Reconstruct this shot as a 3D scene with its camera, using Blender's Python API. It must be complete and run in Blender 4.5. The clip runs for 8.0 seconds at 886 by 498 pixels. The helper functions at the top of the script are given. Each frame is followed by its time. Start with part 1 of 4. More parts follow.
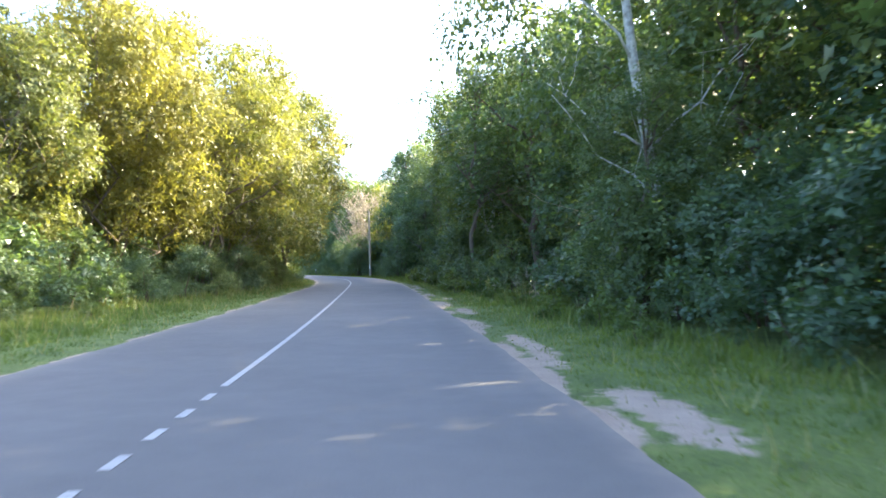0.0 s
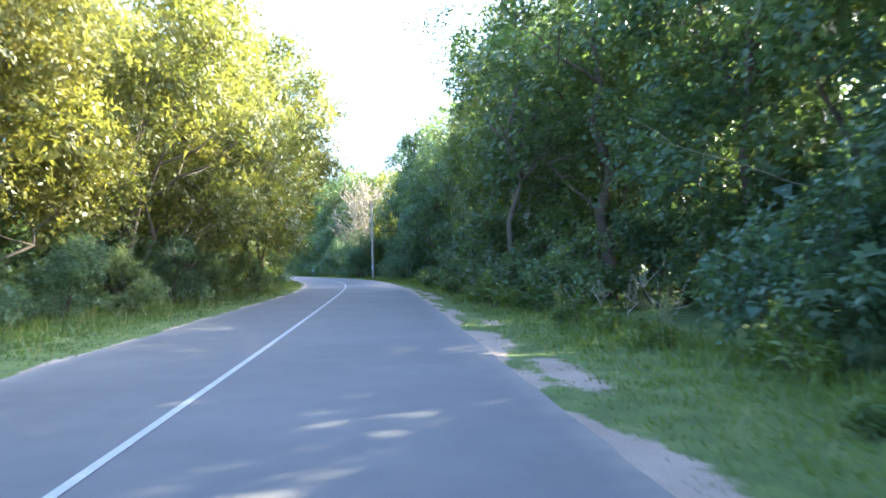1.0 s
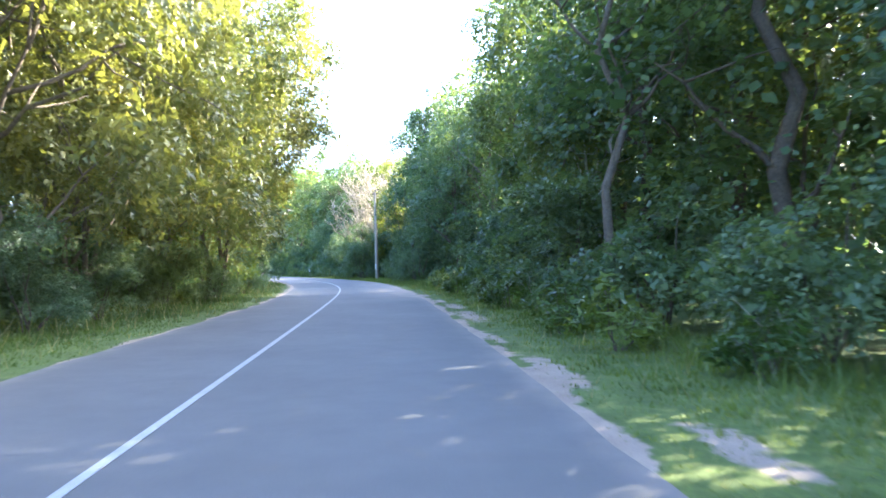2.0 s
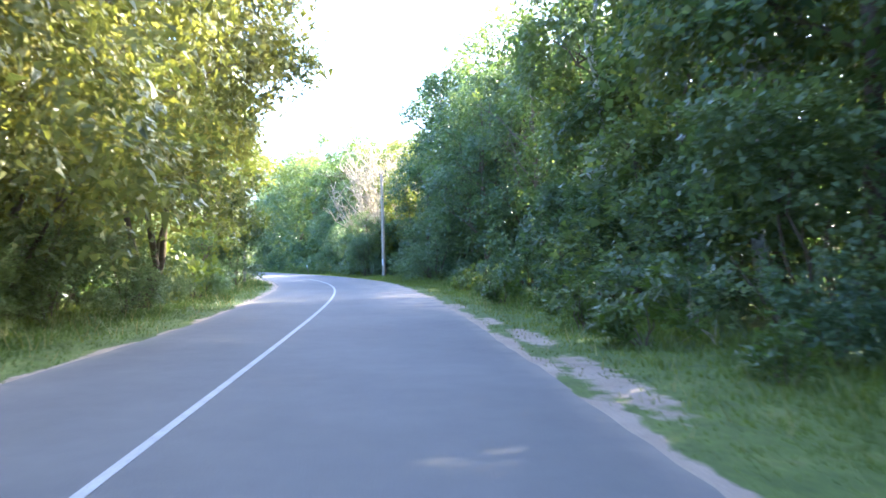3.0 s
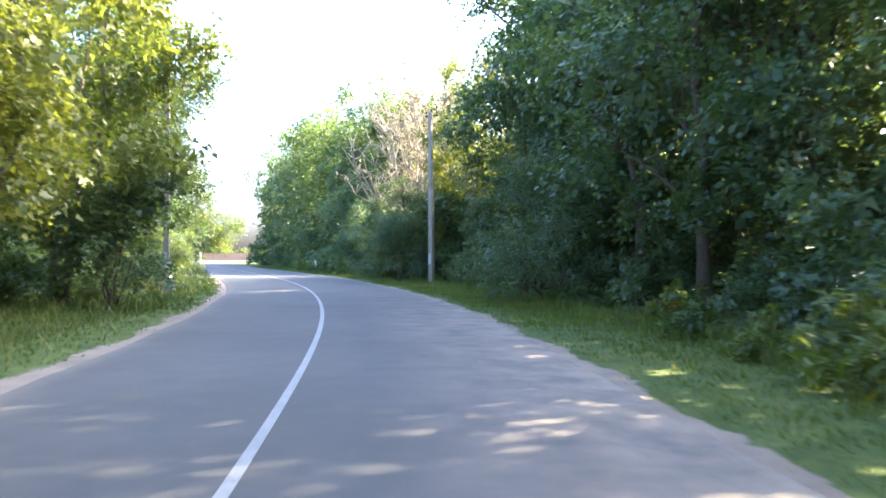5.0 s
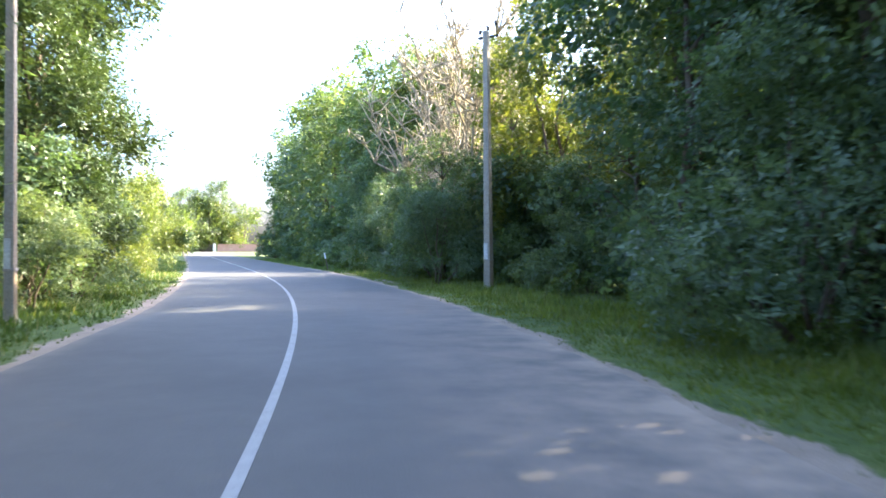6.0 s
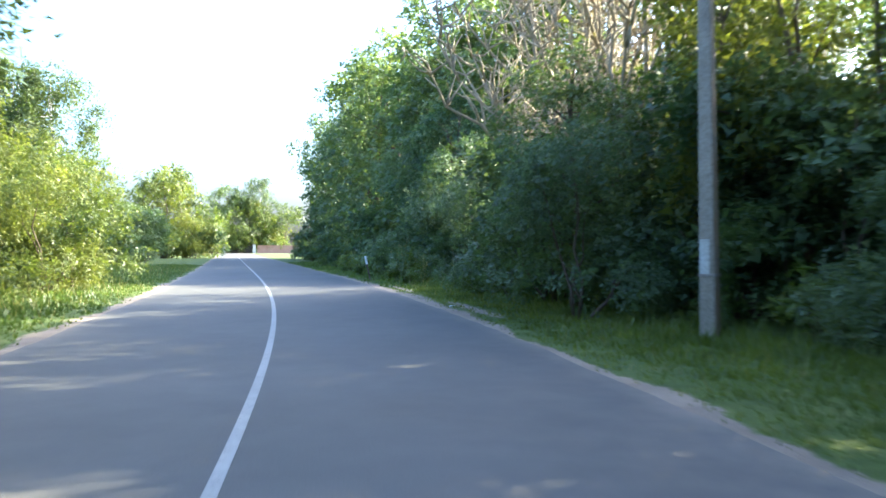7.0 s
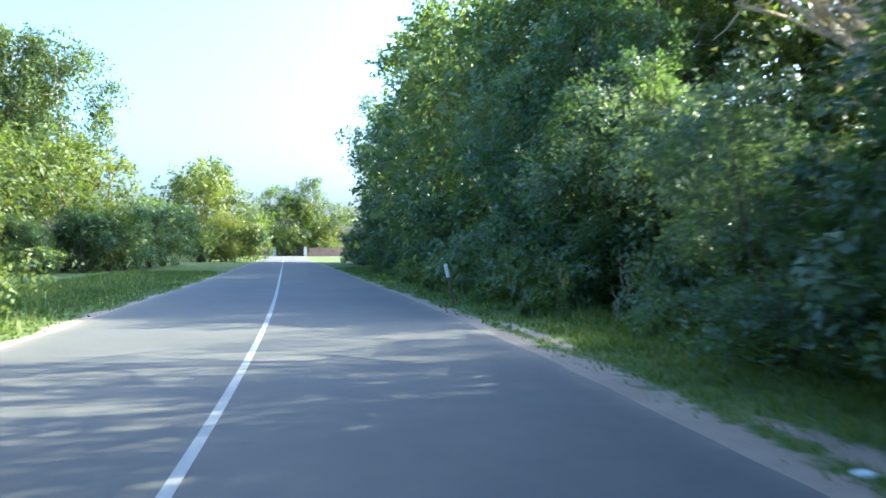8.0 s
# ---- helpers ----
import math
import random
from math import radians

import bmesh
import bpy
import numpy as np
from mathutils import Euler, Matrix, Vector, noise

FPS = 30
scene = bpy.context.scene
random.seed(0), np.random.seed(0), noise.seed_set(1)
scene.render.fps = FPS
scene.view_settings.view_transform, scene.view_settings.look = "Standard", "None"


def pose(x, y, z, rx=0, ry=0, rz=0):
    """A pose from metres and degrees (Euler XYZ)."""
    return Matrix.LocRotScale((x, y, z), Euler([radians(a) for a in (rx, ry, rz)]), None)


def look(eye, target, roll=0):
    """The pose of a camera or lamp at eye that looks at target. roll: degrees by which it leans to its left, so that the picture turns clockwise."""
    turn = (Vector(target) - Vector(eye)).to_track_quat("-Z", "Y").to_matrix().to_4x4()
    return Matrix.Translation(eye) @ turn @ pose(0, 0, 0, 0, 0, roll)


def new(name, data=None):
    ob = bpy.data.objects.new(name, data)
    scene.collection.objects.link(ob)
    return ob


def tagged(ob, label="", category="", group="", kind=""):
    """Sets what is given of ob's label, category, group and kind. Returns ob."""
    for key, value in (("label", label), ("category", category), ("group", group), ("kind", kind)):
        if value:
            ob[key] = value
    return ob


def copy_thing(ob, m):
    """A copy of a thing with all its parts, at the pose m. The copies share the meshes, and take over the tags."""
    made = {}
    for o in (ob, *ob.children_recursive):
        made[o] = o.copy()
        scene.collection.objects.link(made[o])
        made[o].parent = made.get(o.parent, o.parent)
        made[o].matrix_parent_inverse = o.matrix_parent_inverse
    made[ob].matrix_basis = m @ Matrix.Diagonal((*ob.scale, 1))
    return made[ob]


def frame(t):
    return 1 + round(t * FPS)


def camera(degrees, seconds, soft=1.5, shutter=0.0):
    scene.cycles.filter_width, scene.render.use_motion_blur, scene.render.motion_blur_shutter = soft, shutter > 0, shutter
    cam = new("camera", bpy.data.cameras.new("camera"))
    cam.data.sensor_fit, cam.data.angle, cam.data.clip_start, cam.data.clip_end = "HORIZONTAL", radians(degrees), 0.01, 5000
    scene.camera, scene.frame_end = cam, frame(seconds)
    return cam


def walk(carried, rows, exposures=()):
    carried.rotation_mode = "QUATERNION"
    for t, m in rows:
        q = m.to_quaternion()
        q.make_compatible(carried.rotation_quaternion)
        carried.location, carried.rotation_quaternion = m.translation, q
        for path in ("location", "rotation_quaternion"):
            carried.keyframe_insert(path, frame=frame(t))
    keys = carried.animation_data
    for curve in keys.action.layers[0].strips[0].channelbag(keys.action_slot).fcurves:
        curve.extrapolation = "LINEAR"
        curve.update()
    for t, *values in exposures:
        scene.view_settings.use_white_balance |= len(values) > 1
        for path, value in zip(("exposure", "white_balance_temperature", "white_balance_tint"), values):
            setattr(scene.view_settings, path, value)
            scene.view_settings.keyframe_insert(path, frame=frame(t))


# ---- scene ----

# ---------------------------------------------------------------- camera
cam = camera(58.0, 8.0, soft=1.6, shutter=0.22)
EYE = 1.25
ROWS = [
    (0.0, 0.009, 0.065, -2.431, 1.137, 0.816),
    (0.5, 0.001, 6.297, -2.149, 1.121, 0.764),
    (1.0, -0.172, 12.581, -1.950, 1.152, 0.950),
    (1.5, -0.420, 18.928, -1.757, 1.191, 0.957),
    (3.0, -1.337, 35.842, -1.123, 0.784, 0.820),
    (3.5, -1.790, 42.028, -0.701, 0.779, 0.364),
    (4.0, -2.350, 48.235, -0.219, 0.744, -0.208),
    (4.5, -2.946, 54.647, 0.374, 0.764, -0.325),
    (6.0, -5.071, 73.297, 2.480, -0.106, -0.078),
    (6.5, -6.121, 79.753, 3.724, 0.011, -0.359),
    (7.0, -7.428, 86.337, 5.647, -0.023, -0.043),
    (7.5, -8.912, 92.687, 7.618, 0.050, -0.092),
    (8.0, -10.582, 98.994, 9.484, 0.173, -0.133),
]
walk(cam, [(t, pose(x, y, EYE, 90 + pitch, roll, yaw)) for t, x, y, yaw, pitch, roll in ROWS],
     exposures=[(0.0, 3.4, 5400, 12), (1.0, 3.62, 4850, 10), (3.0, 4.2, 4900, 16), (4.5, 3.8, 5300, 14), (6.5, 3.33, 5250, 11), (7.0, 3.1, 5000, 6), (7.5, 2.9, 4650, 0), (8.0, 2.76, 4700, 1)])

# ---------------------------------------------------------------- light
SUN_EL, SUN_AZ = 29.0, 60.0          # azimuth from +y towards +x
world = bpy.data.worlds.new("evening_sky")
scene.world = world
world.use_nodes = True
wn = world.node_tree.nodes
sky = wn.new("ShaderNodeTexSky")
sky.sky_type = 'NISHITA'
sky.sun_disc = False
sky.sun_elevation = radians(SUN_EL)
sky.sun_rotation = radians(SUN_AZ)
sky.air_density, sky.dust_density, sky.ozone_density = 1.0, 6.0, 2.0
wn["Background"].inputs["Strength"].default_value = 0.115
world.node_tree.links.new(sky.outputs["Color"], wn["Background"].inputs["Color"])

sun_data = bpy.data.lights.new("sun", 'SUN')
sun_data.energy, sun_data.angle, sun_data.color = 4.3, radians(0.55), (1.0, 0.80, 0.45)
sun = new("sun", sun_data)
sd = Vector((math.sin(radians(SUN_AZ)) * math.cos(radians(SUN_EL)), math.cos(radians(SUN_AZ)) * math.cos(radians(SUN_EL)), math.sin(radians(SUN_EL))))
sun.matrix_world = look(Vector((0, 60, 0)) + sd * 60, (0, 60, 0))


# ---------------------------------------------------------------- materials
def material(name, rough=0.8):
    m = bpy.data.materials.new(name)
    m.use_nodes = True
    nt = m.node_tree
    b = nt.nodes["Principled BSDF"]
    b.inputs["Roughness"].default_value = rough
    b.inputs["Specular IOR Level"].default_value = 0.3
    return m, nt, b


def noise_node(nt, scale, detail=6, rough=0.6, vector=None):
    n = nt.nodes.new("ShaderNodeTexNoise")
    n.inputs["Scale"].default_value = scale
    n.inputs["Detail"].default_value = detail
    n.inputs["Roughness"].default_value = rough
    if vector is not None:
        nt.links.new(vector, n.inputs["Vector"])
    return n


def ramp(nt, fac, stops):
    r = nt.nodes.new("ShaderNodeValToRGB")
    while len(r.color_ramp.elements) < len(stops):
        r.color_ramp.elements.new(0.5)
    for e, (p, c) in zip(r.color_ramp.elements, stops):
        e.position, e.color = p, (*c, 1)
    nt.links.new(fac, r.inputs["Fac"])
    return r


def mix(nt, fac, a, b, mode='MIX'):
    n = nt.nodes.new("ShaderNodeMix")
    n.data_type, n.blend_type = 'RGBA', mode
    for v, s in ((fac, n.inputs[0]), (a, n.inputs[6]), (b, n.inputs[7])):
        if hasattr(v, "links"):
            nt.links.new(v, s)
        else:
            s.default_value = v if isinstance(v, float) else (*v, 1)
    return n.outputs[2]


def bump(nt, b, height, strength, distance):
    n = nt.nodes.new("ShaderNodeBump")
    n.inputs["Strength"].default_value, n.inputs["Distance"].default_value = strength, distance
    nt.links.new(height, n.inputs["Height"])
    nt.links.new(n.outputs["Normal"], b.inputs["Normal"])


def coords(nt):
    return nt.nodes.new("ShaderNodeTexCoord").outputs["Object"]


def two_scale(name, c1, c2, c3, s1, s2, rough, bump_scale=None, strength=0.3, distance=0.01):
    m, nt, b = material(name, rough)
    v = coords(nt)
    big, small = noise_node(nt, s1, 5, 0.6, v), noise_node(nt, s2, 8, 0.7, v)
    r = ramp(nt, big.outputs["Fac"], [(0.32, c1), (0.68, c2)])
    f = ramp(nt, small.outputs["Fac"], [(0.4, (0, 0, 0)), (0.72, (1, 1, 1))])
    nt.links.new(mix(nt, f.outputs["Color"], r.outputs["Color"], c3), b.inputs["Base Color"])
    h = noise_node(nt, bump_scale or s2, 8, 0.7, v)
    bump(nt, b, h.outputs["Fac"], strength, distance)
    return m


def leaf_material(name, dark, light, pale, glow=0.42):
    """Leaves: tint varies from leaf to leaf and from tree to tree; light passes through them."""
    m, nt, b = material(name, 0.42)
    b.inputs["Specular IOR Level"].default_value = 0.38
    geo, info = nt.nodes.new("ShaderNodeNewGeometry"), nt.nodes.new("ShaderNodeObjectInfo")
    r = ramp(nt, geo.outputs["Random Per Island"], [(0.0, dark), (0.15, light), (0.88, light), (1.0, pale)])
    clump = noise_node(nt, 0.9, 3, 0.5, coords(nt))
    c = ramp(nt, clump.outputs["Fac"], [(0.3, (0.62, 0.68, 0.66)), (0.7, (1.28, 1.2, 1.05))])
    tree = ramp(nt, info.outputs["Random"], [(0.0, (0.66, 0.76, 0.76)), (0.5, (0.95, 0.98, 0.95)), (1.0, (1.3, 1.2, 0.98))])
    col = mix(nt, 1.0, mix(nt, 1.0, r.outputs["Color"], c.outputs["Color"], 'MULTIPLY'), tree.outputs["Color"], 'MULTIPLY')
    nt.links.new(col, b.inputs["Base Color"])
    tr = nt.nodes.new("ShaderNodeBsdfTranslucent")
    nt.links.new(mix(nt, 1.0, col, (1.4, 1.4, 0.6), 'MULTIPLY'), tr.inputs["Color"])
    ms = nt.nodes.new("ShaderNodeMixShader")
    ms.inputs[0].default_value = glow
    nt.links.new(b.outputs[0], ms.inputs[1])
    nt.links.new(tr.outputs[0], ms.inputs[2])
    nt.links.new(ms.outputs[0], nt.nodes["Material Output"].inputs["Surface"])
    return m


LEAF = {
    "alder": leaf_material("leaf_dark_green", (0.066, 0.102, 0.054), (0.110, 0.157, 0.082), (0.182, 0.222, 0.126)),
    "rowan": leaf_material("leaf_feathery", (0.050, 0.080, 0.030), (0.085, 0.118, 0.042), (0.150, 0.180, 0.075), 0.2),
    "maple": leaf_material("leaf_mid_green", (0.080, 0.116, 0.052), (0.126, 0.171, 0.078), (0.196, 0.232, 0.115)),
    "willow": leaf_material("leaf_willow", (0.108, 0.112, 0.038), (0.166, 0.170, 0.056), (0.222, 0.215, 0.082), 0.42),
    "birch": leaf_material("leaf_birch", (0.075, 0.10, 0.036), (0.12, 0.148, 0.055), (0.17, 0.19, 0.085), 0.5),
    "bush": leaf_material("leaf_bush", (0.072, 0.108, 0.058), (0.116, 0.163, 0.086), (0.187, 0.228, 0.130)),
    "grey_willow": leaf_material("leaf_grey_willow", (0.085, 0.122, 0.066), (0.138, 0.184, 0.105), (0.205, 0.250, 0.155)),
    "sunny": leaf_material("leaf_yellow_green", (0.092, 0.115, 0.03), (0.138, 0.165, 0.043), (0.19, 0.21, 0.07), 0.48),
    "spruce": leaf_material("leaf_needles", (0.025, 0.045, 0.022), (0.04, 0.065, 0.03), (0.06, 0.085, 0.04), 0.1),
    "dry": leaf_material("leaf_dry", (0.20, 0.16, 0.07), (0.28, 0.23, 0.12), (0.36, 0.31, 0.17), 0.25),
    "grass": leaf_material("grass_blades", (0.072, 0.105, 0.022), (0.118, 0.158, 0.032), (0.20, 0.22, 0.07), 0.35),
    "straw": leaf_material("grass_straw", (0.22, 0.20, 0.08), (0.32, 0.28, 0.13), (0.45, 0.40, 0.22), 0.3),
}
BARK = two_scale("bark_brown", (0.10, 0.075, 0.05), (0.17, 0.13, 0.09), (0.06, 0.045, 0.032), 2.0, 18, 0.9, 25, 0.8, 0.02)
BARK_GREY = two_scale("bark_grey", (0.14, 0.11, 0.08), (0.21, 0.17, 0.125), (0.08, 0.06, 0.045), 2.0, 15, 0.9, 22, 0.8, 0.02)
DEADWOOD = two_scale("dead_wood", (0.36, 0.30, 0.205), (0.47, 0.40, 0.285), (0.24, 0.19, 0.125), 1.5, 14, 0.9, 22, 0.6, 0.02)
CONCRETE = two_scale("concrete_weathered", (0.30, 0.26, 0.22), (0.40, 0.36, 0.31), (0.22, 0.17, 0.13), 1.2, 20, 0.9, 60, 0.3, 0.004)
WHITE_PAINT = two_scale("white_paint_worn", (0.62, 0.60, 0.56), (0.74, 0.72, 0.68), (0.38, 0.35, 0.31), 3.0, 25, 0.7, 60, 0.2, 0.002)
PLASTIC = two_scale("white_plastic", (0.72, 0.73, 0.72), (0.82, 0.82, 0.81), (0.55, 0.55, 0.52), 6.0, 30, 0.45, 60, 0.1, 0.002)
BIRCH = two_scale("bark_birch", (0.55, 0.53, 0.49), (0.68, 0.66, 0.62), (0.16, 0.14, 0.12), 1.2, 7, 0.8, 20, 0.4, 0.01)
SAND = two_scale("sand_dusty", (0.22, 0.175, 0.13), (0.31, 0.255, 0.195), (0.15, 0.13, 0.085), 1.6, 26, 0.95, 70, 0.5, 0.015)
WIRE = two_scale("wire_dark", (0.05, 0.05, 0.05), (0.09, 0.09, 0.09), (0.03, 0.03, 0.03), 2, 10, 0.95)
BRICK = two_scale("brick_pinkish", (0.34, 0.20, 0.15), (0.42, 0.27, 0.21), (0.28, 0.17, 0.13), 0.6, 8, 0.9, 20, 0.4, 0.02)
DARK_WOOD = two_scale("gate_dark", (0.06, 0.045, 0.035), (0.10, 0.08, 0.06), (0.04, 0.03, 0.025), 1.0, 8, 0.8)


def pole_material():
    """Weathered concrete; the tone of its differently lit side is painted as a brown stripe."""
    m, nt, b = material("concrete_pole", 0.9)
    v = coords(nt)
    big, small = noise_node(nt, 1.4, 5, 0.6, v), noise_node(nt, 24, 8, 0.7, v)
    base = ramp(nt, big.outputs["Fac"], [(0.32, (0.30, 0.255, 0.20)), (0.68, (0.42, 0.365, 0.295))])
    pits = ramp(nt, small.outputs["Fac"], [(0.35, (0.7, 0.68, 0.66)), (0.6, (1.08, 1.08, 1.08))])
    sep = nt.nodes.new("ShaderNodeSeparateXYZ")
    nt.links.new(v, sep.inputs[0])
    add = nt.nodes.new("ShaderNodeMath")
    add.operation = 'MULTIPLY_ADD'
    nt.links.new(big.outputs["Fac"], add.inputs[0])
    add.inputs[1].default_value = 0.12
    nt.links.new(sep.outputs["X"], add.inputs[2])
    f = ramp(nt, add.outputs[0], [(0.155, (0, 0, 0)), (0.18, (0.7, 0.7, 0.7))])
    col = mix(nt, 1.0, base.outputs["Color"], pits.outputs["Color"], 'MULTIPLY')
    nt.links.new(mix(nt, f.outputs["Color"], col, (0.24, 0.15, 0.08)), b.inputs["Base Color"])
    bump(nt, b, small.outputs["Fac"], 0.4, 0.004)
    return m


POLE_CONCRETE = pole_material()


def road_material():
    m, nt, b = material("asphalt", 0.82)
    v = coords(nt)
    grain, patch, stain = noise_node(nt, 90, 4, 0.7, v), noise_node(nt, 0.35, 5, 0.6, v), noise_node(nt, 2.2, 6, 0.65, v)
    base = ramp(nt, patch.outputs["Fac"], [(0.3, (0.091, 0.086, 0.079)), (0.7, (0.114, 0.108, 0.099))])
    st = ramp(nt, stain.outputs["Fac"], [(0.35, (0.92, 0.92, 0.92)), (0.7, (1.06, 1.055, 1.045))])
    gr = ramp(nt, grain.outputs["Fac"], [(0.3, (0.72, 0.72, 0.72)), (0.7, (1.25, 1.25, 1.25))])
    col = mix(nt, 1.0, mix(nt, 1.0, base.outputs["Color"], st.outputs["Color"], 'MULTIPLY'), gr.outputs["Color"], 'MULTIPLY')
    # dust blown onto the asphalt, by the share of dust in each vertex
    at = nt.nodes.new("ShaderNodeAttribute")
    at.attribute_name = "dust"
    dn = noise_node(nt, 1.3, 6, 0.65, v)
    d1 = nt.nodes.new("ShaderNodeMath")
    d1.operation = 'MULTIPLY'
    nt.links.new(at.outputs["Fac"], d1.inputs[0])
    dr = ramp(nt, dn.outputs["Fac"], [(0.35, (0.25, 0.25, 0.25)), (0.62, (1, 1, 1))])
    nt.links.new(dr.outputs["Color"], d1.inputs[1])
    nt.links.new(mix(nt, d1.outputs[0], col, (0.34, 0.265, 0.195)), b.inputs["Base Color"])
    bump(nt, b, grain.outputs["Fac"], 0.35, 0.004)
    return m


def ground_colour(nt, v):
    big, mid, fine = noise_node(nt, 0.22, 5, 0.6, v), noise_node(nt, 1.7, 6, 0.65, v), noise_node(nt, 22, 6, 0.7, v)
    g = ramp(nt, mid.outputs["Fac"], [(0.3, (0.06, 0.085, 0.02)), (0.55, (0.10, 0.132, 0.03)), (0.75, (0.17, 0.17, 0.06))])
    s = ramp(nt, big.outputs["Fac"], [(0.35, (0.85, 0.9, 0.85)), (0.7, (1.15, 1.08, 1.0))])
    f = ramp(nt, fine.outputs["Fac"], [(0.3, (0.6, 0.6, 0.6)), (0.7, (1.3, 1.3, 1.2))])
    return mix(nt, 1.0, mix(nt, 1.0, g.outputs["Color"], s.outputs["Color"], 'MULTIPLY'), f.outputs["Color"], 'MULTIPLY'), fine


def ground_material():
    m, nt, b = material("meadow_ground", 0.95)
    col, fine = ground_colour(nt, coords(nt))
    nt.links.new(col, b.inputs["Base Color"])
    bump(nt, b, fine.outputs["Fac"], 0.8, 0.05)
    return m


def shoulder_material():
    """Dry sand and fine gravel that breaks up into the grass, by the share of sand in each vertex."""
    m, nt, b = material("sandy_shoulder", 0.95)
    v = coords(nt)
    green, fine = ground_colour(nt, v)
    tone, grit, edge = noise_node(nt, 1.1, 5, 0.6, v), noise_node(nt, 45, 5, 0.75, v), noise_node(nt, 2.6, 7, 0.7, v)
    sand = ramp(nt, tone.outputs["Fac"], [(0.3, (0.24, 0.185, 0.135)), (0.7, (0.35, 0.275, 0.205))])
    gr = ramp(nt, grit.outputs["Fac"], [(0.3, (0.65, 0.65, 0.65)), (0.7, (1.25, 1.25, 1.25))])
    sc = mix(nt, 1.0, sand.outputs["Color"], gr.outputs["Color"], 'MULTIPLY')
    at = nt.nodes.new("ShaderNodeAttribute")
    at.attribute_name = "dust"
    add = nt.nodes.new("ShaderNodeMath")
    add.operation = 'ADD'
    nt.links.new(at.outputs["Fac"], add.inputs[0])
    nt.links.new(edge.outputs["Fac"], add.inputs[1])
    f = ramp(nt, add.outputs[0], [(0.86, (0, 0, 0)), (1.0, (1, 1, 1))])
    nt.links.new(mix(nt, f.outputs["Color"], green, sc), b.inputs["Base Color"])
    bump(nt, b, grit.outputs["Fac"], 0.7, 0.015)
    return m


SHOULDER = shoulder_material()
ROAD, GROUND = road_material(), ground_material()


def line_material():
    """Road paint with worn gaps that show the asphalt."""
    m, nt, b = material("road_paint", 0.7)
    v = coords(nt)
    n1, n2 = noise_node(nt, 30, 6, 0.75, v), noise_node(nt, 3, 4, 0.6, v)
    r = ramp(nt, n1.outputs["Fac"], [(0.32, (0.17, 0.168, 0.16)), (0.47, (0.315, 0.305, 0.285))])
    t = ramp(nt, n2.outputs["Fac"], [(0.3, (0.85, 0.85, 0.84)), (0.7, (1.08, 1.08, 1.08))])
    nt.links.new(mix(nt, 1.0, r.outputs["Color"], t.outputs["Color"], 'MULTIPLY'), b.inputs["Base Color"])
    return m


PAINT = line_material()

# ---------------------------------------------------------------- the road's line
BEND = [0.00024, 0.00146, 0.00256, 0.00209, 0.00095, 0.00036, 0.00025, 0.0004, 0.00116, 0.00292, 0.00503, 0.00626,
        0.00657, 0.00614, 0.00503, 0.00334, 0.00164, 0.00053, 0.0, 0.0]
HALF_L = [2.95, 2.9, 2.67, 2.52, 2.32, 2.56, 2.80, 3.12, 3.2, 3.1, 3.1]
HALF_R = [3.368, 3.439, 3.34, 3.43, 3.36, 3.117, 3.348, 3.363, 3.45, 3.55, 3.6]
S = np.arange(-40.0, 292.0, 0.5)
_k = np.interp(S, np.arange(len(BEND)) * 8 - 12, BEND)
_k[S < -12] = 0
_h = np.cumsum(_k) * 0.5
_h -= np.interp(0, S, _h)
_x, _y = np.cumsum(-np.sin(_h)) * 0.5, np.cumsum(np.cos(_h)) * 0.5
_x += -1.868 - np.interp(0, S, _x)
_y -= np.interp(0, S, _y)


def heading(s):
    return float(np.interp(s, S, _h))


def road(s, off=0.0):
    """The point off metres to the right of the road's centre line, s metres along it."""
    h = heading(s)
    return Vector((float(np.interp(s, S, _x)) + off * math.cos(h), float(np.interp(s, S, _y)) + off * math.sin(h), 0.0))


def half_l(s):
    return float(np.interp(s, np.arange(len(HALF_L)) * 16 - 12, HALF_L))


def half_r(s):
    return float(np.interp(s, np.arange(len(HALF_R)) * 16 - 12, HALF_R))


def wob(v, seed, scale=1.0):
    return noise.noise(Vector((v * scale, seed * 7.3, 0.5)))


# ---------------------------------------------------------------- mesh helpers
def mesh_of(name, verts, faces, mat, smooth=False):
    me = bpy.data.meshes.new(name)
    me.from_pydata([tuple(v) for v in verts], [], faces)
    me.materials.append(mat)
    if smooth:
        me.polygons.foreach_set("use_smooth", [True] * len(me.polygons))
    me.update()
    return me


def part(name, me, parent, label=""):
    ob = new(name, me)
    ob.parent = parent
    if label:
        tagged(ob, label)
    return ob


def from_bm(name, bm, mat, smooth=False):
    me = bpy.data.meshes.new(name)
    bm.to_mesh(me)
    bm.free()
    me.materials.append(mat)
    if smooth:
        me.polygons.foreach_set("use_smooth", [True] * len(me.polygons))
    return me


